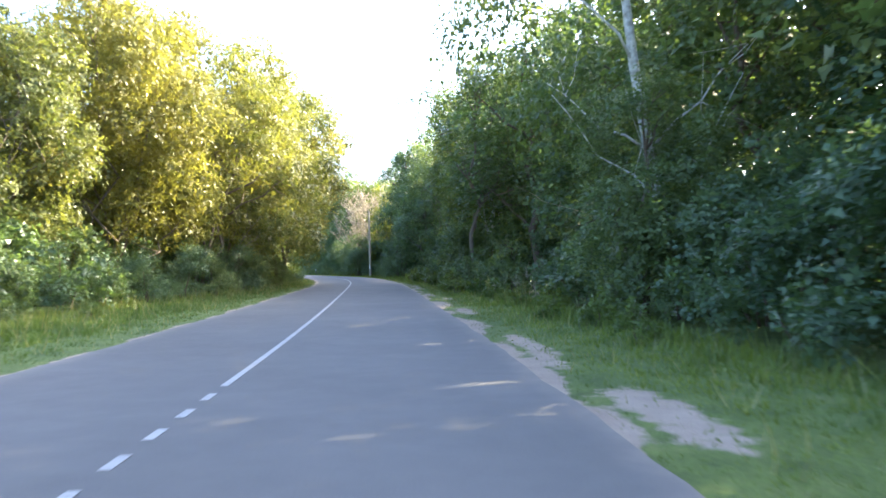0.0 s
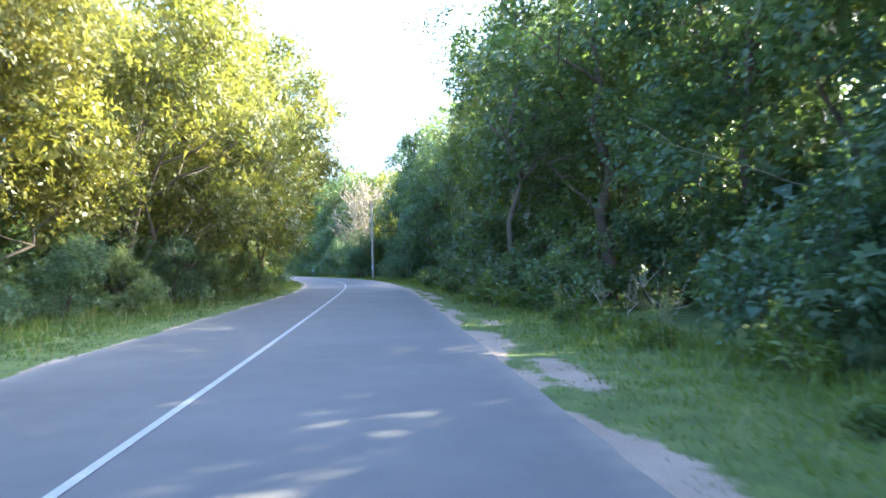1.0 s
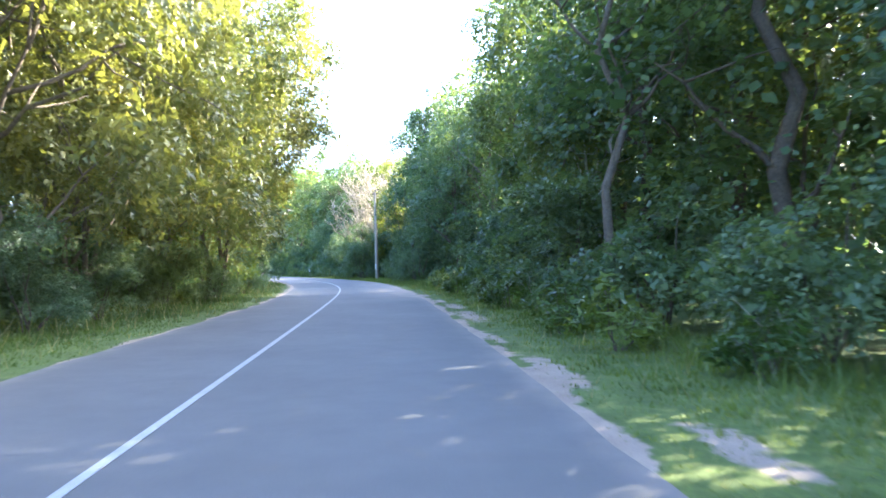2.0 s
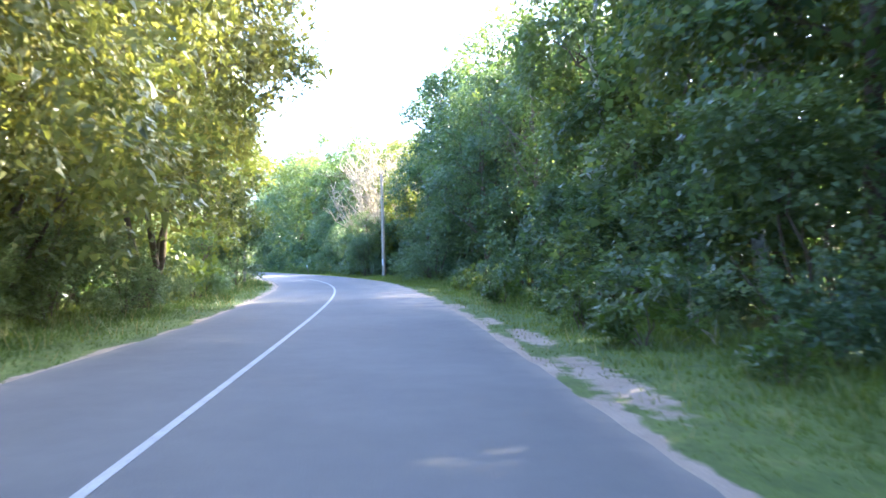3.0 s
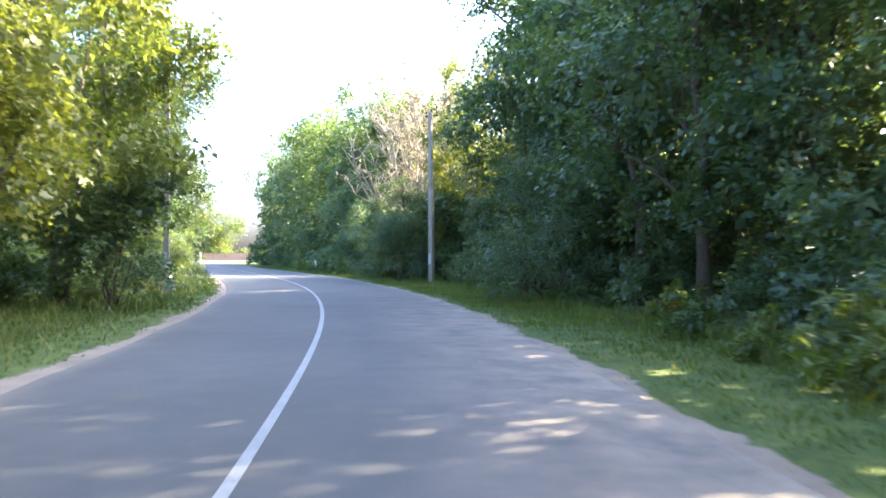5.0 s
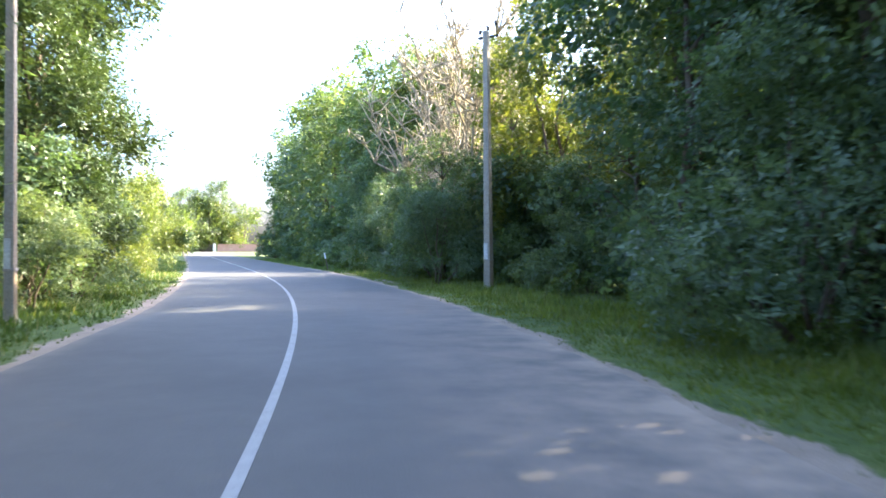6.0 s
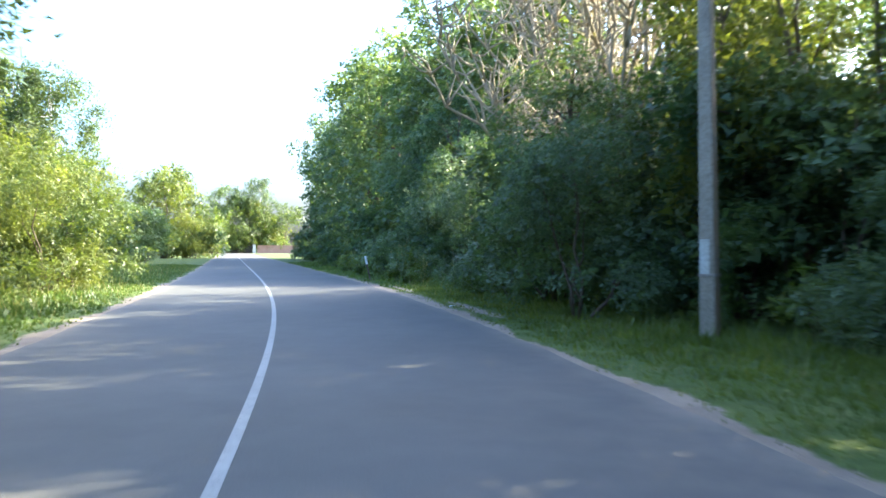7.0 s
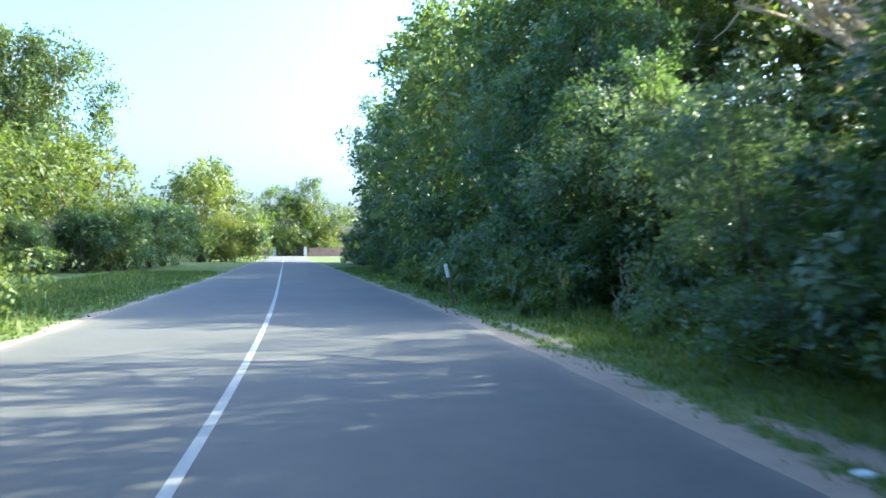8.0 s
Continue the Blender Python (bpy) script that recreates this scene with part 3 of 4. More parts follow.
for i in range(2):
    proto(f"sunny{i}", make_bush("sallow_bush", "sunny", 7.0, 3.4, 80 + i, 1000, 12, 0.145, 0.5, 0.6, True, 0.2, 3), 7.0, "large sunlit yellow-green sallow bush", "bush", "sallow bushes along the verge")
for i in range(2):
    proto(f"sallow{i}", make_bush("sallow_bush", "sunny", 9.0, 4.4, 88 + i, 820, 13, 0.2, 0.6, 0.8, True, 0.2, 3), 9.0, "tall sunlit yellow-green sallow with dense foliage", "bush", "sallow bushes along the verge")
for i in range(2):
    proto(f"sallow_far{i}", make_bush("sallow_bush", "sunny", 9.0, 4.4, 188 + i, 640, 11, 0.23, 0.6, 0.8, True, 0.2, 3), 9.0, "tall sunlit yellow-green sallow in the meadow", "bush", "sallow bushes along the verge")
proto("fine", make_bush("hazel_bush", "bush", 4.0, 2.2, 78, 800, 13, 0.104, 0.78, 0.45, True, 0.5, 2, False, 0.3), 4.0, "dense green hazel bush close beside the road", "bush", "bushes along the verge")
for i in range(2):
    proto(f"young{i}", make_tree("alder_tree", ("alder", "maple")[i], 8, 2.7, 0.04, 85 + i, 1400, 14, 0.10, narrow=0.8, lobes_n=18, limb_show=7, length=0.6, inner=0.12), 8,
          "young green leafy tree close beside the road", "tree", RW)
proto("round", make_bush("grey_willow_bush", "grey_willow", 7.5, 3.6, 93, 1250, 13, 0.135, 0.5, 0.6, True, 0.15, 3), 7.5, "large rounded dark green willow bush with fine leaves", "bush", "bushes along the verge")
proto("thicket", make_bush("thicket_bush", "bush", 4.0, 2.8, 75, 60, 7, 0.3, 0.8, 0.9), 4.0, "dark shaded undergrowth bush inside the wood", "bush", "undergrowth bushes in the wood")
proto("leaning", make_tree("willow_tree", "willow", 13, 3.8, 0.14, 27, 2300, 14, 0.15, narrow=0.5, lobes_n=24, lean=0.14, stems=3, thick=0.7, length=0.75, flat=0.15, inner=0.5), 13, "tall sunlit willow leaning over the road's edge", "tree", RW)

for i in range(2):
    proto(f"rowan{i}", make_tree("rowan_tree", "rowan", 11, 3.0, 0.06, 44 + i, 2600, 14, 0.125, narrow=0.55, lobes_n=17, limb_show=9, length=0.95, flat=0.85, kids=2, loose=1.05, inner=0.5, thick=0.8, hang=0.05), 11,
          "dark green feathery-leaved tree with spreading tiers of boughs", "tree", RW)

proto("clear", make_tree("alder_tree", "alder", 14, 3.0, 0.40, 28, 1250, 13, 0.13, narrow=0.8, lobes_n=16, limb_show=9, thick=1.25, length=0.8), 14,
      "tall alder with a dark bare trunk below its crown", "tree", RW)

# ---- right-hand wood


def wood_face(s):
    """How far from the asphalt the bushes' faces stand."""
    return float(np.interp(s, (0, 20, 40, 67, 78, 98, 106, 120, 190), (2.7, 2.7, 2.1, 2.5, 3.6, 4.0, 2.3, 1.9, 2.0)))


s = 6.0
while s < 186:
    h = R.uniform(3.2, 4.4) if s < 19 else (R.uniform(1.8, 2.8) if 80 < s < 102 else R.choice((1.5, 2.3, 3.0, 4.0, 5.0)) * R.uniform(0.9, 1.1))
    if not 24.5 < s < 33:
        plant(bush_for(h, s), s, half_r(s) + wood_face(s) + 0.55 * h * 1.02 + R.uniform(-0.2, 0.9), height=h)
    s += R.uniform(2.0, 3.2)
s = 4.0
n = 0
while s < 190:
    tall = R.uniform(11.0, 13.8) if s < 45 else (R.uniform(12.0, 16.0) if s < 95 else (R.uniform(9.5, 11) if s < 125 else R.uniform(16.0, 18.5) - (2.5 if s < 134 else 0)))
    back = 3.0 if s < 24 else (1.6 if s < 34 else R.choice((0.0, 0.0, 1.2)))
    if not 96 < s < 121:
        plant(("alder0", "maple0", "alder1", "alder2", "maple1", "alder0", "maple2")[n % 7] if s < 128 else f"far{n % 2}", s, half_r(s) + wood_face(s) + back + 0.26 * tall + R.uniform(0.0, 1.2), height=tall)
    n += 1
    s += R.uniform(3.9, 5.0)
s = 3.0
while s < 195:
    low = 98 < s < 130
    for off in (() if 91 < s < 123 else (10.8, 15.5)):
        kind = "deep" if off > 12 or s > 140 else f"back{R.randrange(3)}"
        along, out = s + R.uniform(-1.5, 1.5), half_r(s) + off + R.uniform(-1.2, 1.2)
        tall = R.uniform(9.5, 11.0) if low else R.uniform(14.5, 17.5)
        if not (34.0 < along < 36.0 or 70.3 < along < 73.7):
            plant(kind, along, out, height=tall)
    n += 1
    s += R.uniform(5.5, 7.0)
s = 6.0
while s < 190:
    plant("thicket", s, half_r(s) + R.uniform(8.2, 9.2), height=R.uniform(3.5, 5.0))
    plant("thicket", s + 1.8, half_r(s) + R.uniform(11.5, 13.0), height=R.uniform(3.5, 5.0))
    if not 92 < s < 118:
        plant("thicket", s + 0.6, half_r(s) + R.uniform(16.0, 18.0), height=R.uniform(4.5, 6.5))
    s += R.uniform(4.0, 4.8)
s = 74.0
while s < 106:
    plant("bush_far", s, half_r(s) + R.uniform(6.8, 7.4), height=R.uniform(2.4, 3.4))
    s += R.uniform(2.6, 3.4)
for x, y, h in ((-5.0, 118.5, 4.4), (-1.2, 118.0, 4.8), (3.6, 119.0, 6.0), (7.5, 116.0, 7.6)):
    plant(f"sallow{R.randrange(2)}", 0, 0, height=h, at=(x, y, 0))
for s in (9, 15, 21, 27, 33, 39, 45, 51, 57, 63, 86, 90):
    kind, out, tall = f"far{R.randrange(2)}", half_r(s) + R.uniform(8.2, 9.4), R.uniform(11.5, 13.0)
    plant(kind, s, out, height=tall)
for i, (s, off, h) in enumerate(((66, 10.5, 8.0), (69.5, 9.5, 7.5), (73, 10.5, 13.0), (76.5, 9.5, 12.5), (80, 10.5, 12.0), (112.5, 8.5, 3.8), (116.5, 8.0, 4.4))):
    plant(f"far{i % 2}", s, half_r(s) + off, height=h)
for i, (s, off, h) in enumerate(((24.5, 6.6, 3.4), (27.0, 7.2, 3.0), (29.5, 6.8, 3.4), (32.0, 7.0, 3.2), (34.5, 6.2, 3.0), (26.0, 9.6, 3.6), (31.0, 9.8, 3.6))):
    plant(f"bush{2 + i % 2}", s, half_r(s) + off, height=h)
plant("far0", 84.0, half_r(84) + 8.0, height=16.6)
plant("far1", 88.5, half_r(88) + 8.0, height=16.0)
plant("far1", 0, 0, height=11.0, at=(-8.8, 122.5, 0))
plant("far0", 0, 0, height=12.5, at=(-11.0, 127.5, 0))
for s in (12, 18, 24, 42, 48, 54):
    plant(f"far{R.randrange(2)}", s, half_r(s) + R.uniform(11.5, 12.5), height=R.uniform(12.5, 14.0))
plant("young0", 0, 0, height=5.7, at=(5.4, 18.4, 0))
plant("birch1", 0, 0, height=18, turn=180, at=(6.5, 18.9, 0))
plant("aspen", 0, 0, height=12.6, turn=30, at=(3.4, 41.5, 0))
plant("aspen", 0, 0, height=13.5, turn=130, at=(3.9, 72.0, 0))
# added in the gap so that its crown breaks up the sun streak
plant("aspen", 0, 0, height=13.5, turn=10, at=(9.4, 70.4, 0))
plant("aspen", 0, 0, height=10.8, turn=220, at=(-11.4, 128.0, 0))
plant("aspen", 0, 0, height=13.5, turn=80, at=(-8.6, 127.0, 0))
# added across the sun's path to dapple the light on the road
plant("aspen", 0, 0, height=12.0, turn=170, at=(3.4, 119.4, 0))
plant("birch0", 0, 0, height=15.5, turn=80, at=(4.6, 63.0, 0))
plant("birch0", 0, 0, height=14.5, turn=200, at=(5.6, 52.0, 0))
plant("clear", 0, 0, height=15.3, turn=20, at=(0.25, 93.2, 0))
plant("clear", 0, 0, height=12.6, turn=150, at=(3.4, 79.0, 0))
plant("ash1", 0, 0, height=11.8, turn=40, at=(-2.0, 101.3, 0))
plant("alder2", 0, 0, height=8.4, turn=250, at=(-1.2, 88.2, 0))
plant("alder1", 0, 0, height=14.0, turn=70, at=(1.6, 90.4, 0))
plant("ash0", 0, 0, height=10.0, turn=140, at=(1.6, 98.6, 0))
for i, (x, y, h) in enumerate(((-3.2, 101.8, 5.0), (-1.2, 103.6, 5.2), (-2.0, 99.6, 4.6), (0.6, 104.6, 5.6))):
    plant(f"bush{2 + i % 2}", 0, 0, height=h, at=(x, y, 0))
for kind, x, y, h in (("ash1", -6.2, 125.0, 15.0), ("maple0", -3.0, 127.0, 16.0), ("ash0", 0.6, 126.5, 11.5), ("maple2", 4.0, 121.0, 9.0)):
    plant(kind, 0, 0, height=h, at=(x, y, 0))
for i, (x, y, h) in enumerate(((4.5, 131.5, 17.0), (8.5, 130.5, 17.5), (12.5, 129.5, 15.0))):
    plant(f"far{i % 2}", 0, 0, height=h, at=(x, y, 0))
plant("sunny1", 0, 0, height=9.0, turn=50, at=(-2.4, 105.6, 0))
# trees added behind the rest only to keep sun off the road
for i, (x, y, h) in enumerate(((5.6, 104.0, 13.0), (6.4, 107.6, 12.5), (7.6, 110.6, 12.0), (4.6, 101.0, 12.5))):
    plant(f"far{i % 2}", 0, 0, height=h, at=(x, y, 0))
plant("sunny0", 0, 0, height=6.2, turn=190, at=(-1.6, 109.6, 0))
for key, s, off, h in (("alder1", 77.5, 5.1, 11.0), ("alder2", 81.0, 5.0, 11.6), ("sunny0", 103.5, 7.8, 7.4), ("sunny1", 107.5, 8.2, 5.0), ("alder0", 84.5, 5.4, 11.6), ("maple1", 88.0, 6.0, 11.0), ("alder2", 91.5, 6.8, 7.8), ("alder1", 95.0, 6.6, 7.0),
                       ("young0", 111.0, 4.0, 3.4), ("young1", 116.0, 4.3, 5.8), ("young0", 119.5, 4.6, 8.0), ("young1", 106.0, 6.0, 5.0)):
    plant(key, s, half_r(s) + off, height=h)
for x, y, h in ((2.4, 91.6, 2.6), (3.4, 94.4, 2.8), (1.4, 95.6, 2.4), (4.6, 97.6, 3.0), (0.4, 92.6, 2.2), (5.0, 91.0, 3.0), (5.8, 94.6, 3.2)):
    plant("thicket", 0, 0, height=h, at=(x, y, 0))
for s, off, h in ((99.0, 6.0, 3.6), (103.0, 5.4, 4.4), (106, 4.6, 4.4), (109, 4.6, 3.2)):
    plant(bush_for(h, s), s, half_r(s) + off, height=h)

for x, y, h in ((-10.6, 121.8, 7.8), (-9.4, 117.0, 5.6), (-8.3, 108.5, 3.8), (-6.4, 101.0, 4.2), (-2.5, 96.6, 2.8), (-0.6, 94.0, 3.2), (1.9, 84.5, 6.0), (-0.7, 83.8, 5.2)):
    plant("round", 0, 0, height=h, at=(x, y, 0))

for key, x, y, h in (("bush2", -6.7, 104.8, 4.0), ("young1", -6.3, 103.4, 5.6), ("bush3", -6.9, 107.0, 4.0)):
    plant(key, 0, 0, height=h, at=(x, y, 0))

# ---- left-hand side
plant("willow0", 0, 0, height=13.0, turn=30, at=(-12.4, 34.2, 0))
plant("willow1", 0, 0, height=13.2, turn=120, at=(-10.7, 41.5, 0))
plant("willow0", 0, 0, height=13.0, turn=160, at=(-15.4, 38.0, 0))
plant("willow0", 0, 0, height=10.8, turn=210, at=(-15.4, 28.5, 0))
plant("willow1", 0, 0, height=13.2, turn=300, at=(-10.6, 48.0, 0))
plant("leaning", 0, 0, height=14.2, turn=8, at=(-9.6, 59.0, 0))
plant("willow1", 0, 0, height=12.6, turn=200, at=(-11.4, 55.2, 0))
plant("willow0", 0, 0, height=12.0, turn=75, at=(-12.8, 53.0, 0))
plant("sallow1", 0, 0, height=10.5, at=(-13.2, 63.5, 0))
plant("sunny0", 0, 0, height=3.8, at=(-12.6, 72.2, 0))
plant("ash0", 0, 0, height=11.8, turn=60, at=(-12.4, 74.8, 0))
plant("ash1", 0, 0, height=12.5, turn=300, at=(-13.9, 81.5, 0))
plant("round", 0, 0, height=3.5, turn=20, at=(-10.5, 62.0, 0))
for x, y, h in ((-9.8, 30.5, 2.2), (-9.4, 34.0, 2.7), (-8.9, 37.6, 2.3), (-8.8, 41.4, 2.9), (-8.9, 45.4, 2.6), (-9.3, 57.0, 2.6), (-10.0, 54.2, 2.9), (-9.7, 64.6, 3.0), (-10.2, 51.0, 2.7)):
    plant("round", 0, 0, height=h, at=(x, y, 0))
plant("ash1", 0, 0, height=12.5, turn=200, at=(-16.4, 76.0, 0))
plant("bush3", 0, 0, height=4.0, at=(-15.4, 90.5, 0))
plant("bush2", 0, 0, height=3.6, at=(-12.0, 80.4, 0))
plant("sunny1", 0, 0, height=4.5, at=(-16.0, 72.0, 0))
plant("rowan0", 0, 0, height=12.6, at=(-17.7, 95.6, 0))
plant("rowan1", 0, 0, height=9.0, at=(-17.9, 91.6, 0))
plant("rowan1", 0, 0, height=8.4, turn=40, at=(-16.1, 92.6, 0))
plant("round", 0, 0, height=3.4, turn=75, at=(-14.9, 92.4, 0))
plant("round", 0, 0, height=2.8, turn=175, at=(-14.2, 89.2, 0))
plant("far0", 0, 0, height=13.5, at=(-19.4, 92.5, 0))
plant("far1", 0, 0, height=12.0, at=(-21.5, 97.5, 0))
plant("sunny0", 0, 0, height=5.0, at=(-19.5, 101.0, 0))
plant("sunny1", 0, 0, height=4.8, at=(-21.6, 110.4, 0))
plant("sunny0", 0, 0, height=4.2, at=(-24.6, 111.0, 0))
plant("sunny0", 0, 0, height=4.0, at=(-21.2, 108.2, 0))
plant("sunny1", 0, 0, height=5.2, at=(-23.4, 108.4, 0))
for i, (x, y, h) in enumerate(((-43.5, 139.5, 9.4), (-41.8, 144.0, 9.2), (-44.8, 148.5, 9.6), (-46.6, 153.5, 9.2), (-47.5, 142.5, 9.8), (-50.0, 148.0, 9.8))):
    plant(f"sallow_far{i % 2}", 0, 0, height=h, at=(x, y, 0))
for x, y, h in ((-50.8, 151, 18.2), (-47.6, 152.5, 17.4), (-53.5, 149, 18.2), (-55.5, 156, 17.5)):
    plant("birch0", 0, 0, height=h, at=(x, y, 0))
plant("back2", 0, 0, height=10.0, at=(-48.5, 159.0, 0))
# dark bushes added at the feet of the sallows, where mostly shadow lies
for i, (x, y, h) in enumerate(((-39.8, 138.0, 3.6), (-38.9, 141.5, 4.0), (-39.6, 145.0, 4.2), (-40.6, 148.5, 4.4), (-41.8, 152.0, 5.0), (-43.0, 156.0, 5.8), (-44.4, 160.5, 6.0), (-45.8, 165.0, 5.6), (-42.0, 136.0, 4.2))):
    plant(f"bush{2 + i % 2}", 0, 0, height=h, at=(x, y, 0))
plant("sallow_far0", 0, 0, height=12.8, at=(-52.4, 190, 0))
plant("sallow_far1", 0, 0, height=12.4, at=(-56.0, 191, 0))
plant("sallow_far0", 0, 0, height=13.2, turn=10, at=(-54.0, 187.5, 0))
plant("sunny0", 0, 0, height=6.5, at=(-49.6, 186, 0))
plant("bush1", 0, 0, height=4.5, at=(-52.5, 184, 0))
plant("bush2", 0, 0, height=4.0, at=(-47.6, 187, 0))
plant("sunny1", 0, 0, height=6.0, at=(-54.5, 187, 0))
s = 14.0
while s < 104:
    h = R.uniform(2.6, 4.0) if 40 < s < 70 else R.uniform(1.4, 2.8)
    plant(bush_for(h), s, -half_l(s) - R.uniform(4.9, 6.0), height=h)
    s += R.uniform(2.4, 3.4)
s = 16.0
while s < 110:
    plant(f"back{R.randrange(3)}", s, -half_l(s) - 12.5 - R.uniform(-1, 1), height=R.uniform(8, 10.5))
    s += R.uniform(5.5, 7.5)
proto("spruce", make_tree("spruce_tree", "spruce", 15, 2.6, 0.1, 95, 700, 12, 0.24, narrow=0.25, lobes_n=26, limb_show=8, peak=1.2, length=1.0, hang=0.5), 15, "dark pointed spruce rising behind the willows", "tree", RW)
plant("spruce", 0, 0, height=17, at=(-24.5, 43.0, 0))

s = 19.0
while s < 76:
    plant("bush_far", s, -half_l(s) - R.uniform(7.4, 8.8), height=R.uniform(2.8, 4.2))
    s += R.uniform(2.2, 2.8)
s = 18.0
while s < 104:
    plant("thicket", s, -half_l(s) - R.uniform(9.5, 11.0), height=R.uniform(3.0, 4.5))
    s += R.uniform(3.6, 4.8)
proto("weeds", make_bush("weed_clump", "grass", 0.9, 0.6, 91, 110, 7, 0.10, 0.3, 0.2), 0.9, "clump of tall green weeds at the bushes' feet", "weeds", "weed clumps along the verge")
for i in range(46):
    s = 12 + i * 2.9 + R.uniform(-1, 1)
    plant("weeds", s, half_r(s) + wood_face(s) - R.uniform(-0.2, 0.6), height=R.uniform(0.5, 1.1))
for i in range(32):
    s = 14 + i * 3.4 + R.uniform(-1, 1)
    plant("weeds", s, -half_l(s) - R.uniform(3.2, 4.6), height=R.uniform(0.4, 0.9))


def make_stalks(h, seed):
    """A clump of tall flowering weeds: thin stalks with narrow leaves and ragged heads."""
    rng = np.random.default_rng(seed)
    root = new("tall_weed")
    leaves, heads = [], []
    for k in range(7):
        a = rng.uniform(0, 2 * math.pi)
        foot = Vector((0.22 * math.cos(a) * rng.uniform(0.2, 1), 0.22 * math.sin(a) * rng.uniform(0.2, 1), -0.05))
        path = wavy(rng, foot, foot + Vector((rng.normal(0, 0.12), rng.normal(0, 0.12), h * rng.uniform(0.7, 1.0))), 6, 0.015)
        verts, faces = [], []
        tube(verts, faces, path, [0.009, 0.008, 0.007, 0.006, 0.005, 0.003], 5)
        part("stalk", mesh_of("stalk", verts, faces, LEAF["straw"], True), root)
        leaves += [tuple(path[int(rng.integers(1, 5))] + Vector(rng.normal(0, 0.07, 3))) for _ in range(48)]
        heads += [tuple(path[5] + Vector((rng.normal(0, 0.025), rng.normal(0, 0.025), rng.uniform(-0.28, 0.02)))) for _ in range(48)]
    tagged(part("foliage", leaf_mesh("foliage", np.array(leaves), np.full(len(leaves), 0.13), LEAF["grass"], rng, 0.22, 0.4), root), kind="stuff")
    tagged(part("bloom", leaf_mesh("bloom", np.array(heads), np.full(len(heads), 0.035), LEAF["straw"], rng, 0.6), root, "pale yellow ragged bloom"), kind="stuff")
    return root


proto("stalks", make_stalks(1.7, 12), 1.7, "clump of tall pale-headed weeds beside the bushes", "weeds", "tall weeds on the verge")
for x, y, h in ((-12.0, 118.4, 1.9), (-12.6, 119.6, 1.6), (-11.2, 116.6, 1.3), (-10.9, 114.2, 1.1), (3.4, 24.0, 1.0), (3.0, 30.2, 0.9)):
    plant("stalks", 0, 0, height=h, at=(x, y, 0))

# ---- far end of the road
plant("maple0", 0, 0, height=19, at=(-85.5, 295, 0))
plant("maple2", 0, 0, height=17, at=(-81.5, 298, 0))
plant("maple1", 0, 0, height=18.5, at=(-89.3, 295, 0))
plant("birch0", 0, 0, height=21.5, at=(-78.5, 299, 0))
# sallows stand in for sunlit tree crowns; their yellow-green carries the light
plant("sallow_far0", 0, 0, height=15, at=(-73.0, 301, 0))
plant("sallow_far1", 0, 0, height=16, at=(-79.5, 302, 0))
plant("sallow_far1", 0, 0, height=15, at=(-86.5, 293.5, 0))
plant("sallow_far0", 0, 0, height=18.5, at=(-81.5, 296.5, 0))
plant("sallow_far1", 0, 0, height=8, at=(-83.5, 291, 0))
plant("bush1", 0, 0, height=5, at=(-76.0, 296, 0))


# ---------------------------------------------------------------- dead tree and fallen wood
def make_dead_tree(h, seed):
    rng = np.random.default_rng(seed)
    root = new("dead_tree")
    tips = []
    for k in range(13):
        a = 2 * math.pi * k / 13 + rng.uniform(-0.3, 0.3)
        lean_out = rng.uniform(0.06, 0.30) if k % 3 else rng.uniform(0.34, 0.48)
        top = Vector((math.cos(a) * h * lean_out, math.sin(a) * h * lean_out, h * (rng.uniform(0.78, 1.0) if k % 3 else rng.uniform(0.45, 0.7))))
        path = wavy(rng, (math.cos(a) * 0.2, math.sin(a) * 0.2, -0.1), top, 9, 0.02)
        verts, faces = [], []
        tube(verts, faces, path, [0.085 * (1 - 0.85 * i / 8) for i in range(9)], 7)
        stem = part("stem", mesh_of("stem", verts, faces, DEADWOOD, True), root)
        for j in range(9):
            q = path[int(rng.integers(3, 8))]
            e = q + Vector((math.cos(a) * 0.5 + rng.normal(0, 0.4), math.sin(a) * 0.5 + rng.normal(0, 0.4), rng.uniform(0.6, 1.4))) * rng.uniform(1.0, 2.3)
            verts, faces = [], []
            bp = wavy(rng, q, e, 5, 0.05)
            tube(verts, faces, bp, [0.042, 0.036, 0.03, 0.022, 0.01], 5)
            for _ in range(10):
                c = bp[int(rng.integers(1, 5))]
                f = c + Vector(rng.normal(0, 0.35, 3)) + Vector((0, 0, 0.35))
                tube(verts, faces, [c, c.lerp(f, 0.5) + Vector(rng.normal(0, 0.05, 3)), f], [0.027, 0.02, 0.008], 4)
                tips.append(f)
            part("limb", mesh_of("limb", verts, faces, DEADWOOD, True), stem)
    pts = np.array([tuple(t) for t in tips])
    pts = pts + rng.normal(0, 0.22, pts.shape)
    part("dry_leaves", leaf_mesh("dry_leaves", pts, np.full(len(pts), 0.11), LEAF["dry"], rng, 0.5), root, "sparse withered brown leaves")
    return root


dead = make_dead_tree(10.6, 3)
dead.matrix_basis = Matrix.LocRotScale((-5.4, 106.8, 0), Euler((0, 0, 0.4)), (1.15, 1.15, 1.1))
tagged(dead, "dead bare tree with many pale brown stems", "tree")
copy_thing(dead, Matrix.LocRotScale((-4.9, 109.2, 0), Euler((0.03, 0.04, 2.6)), (0.9, 0.9, 1.0)))


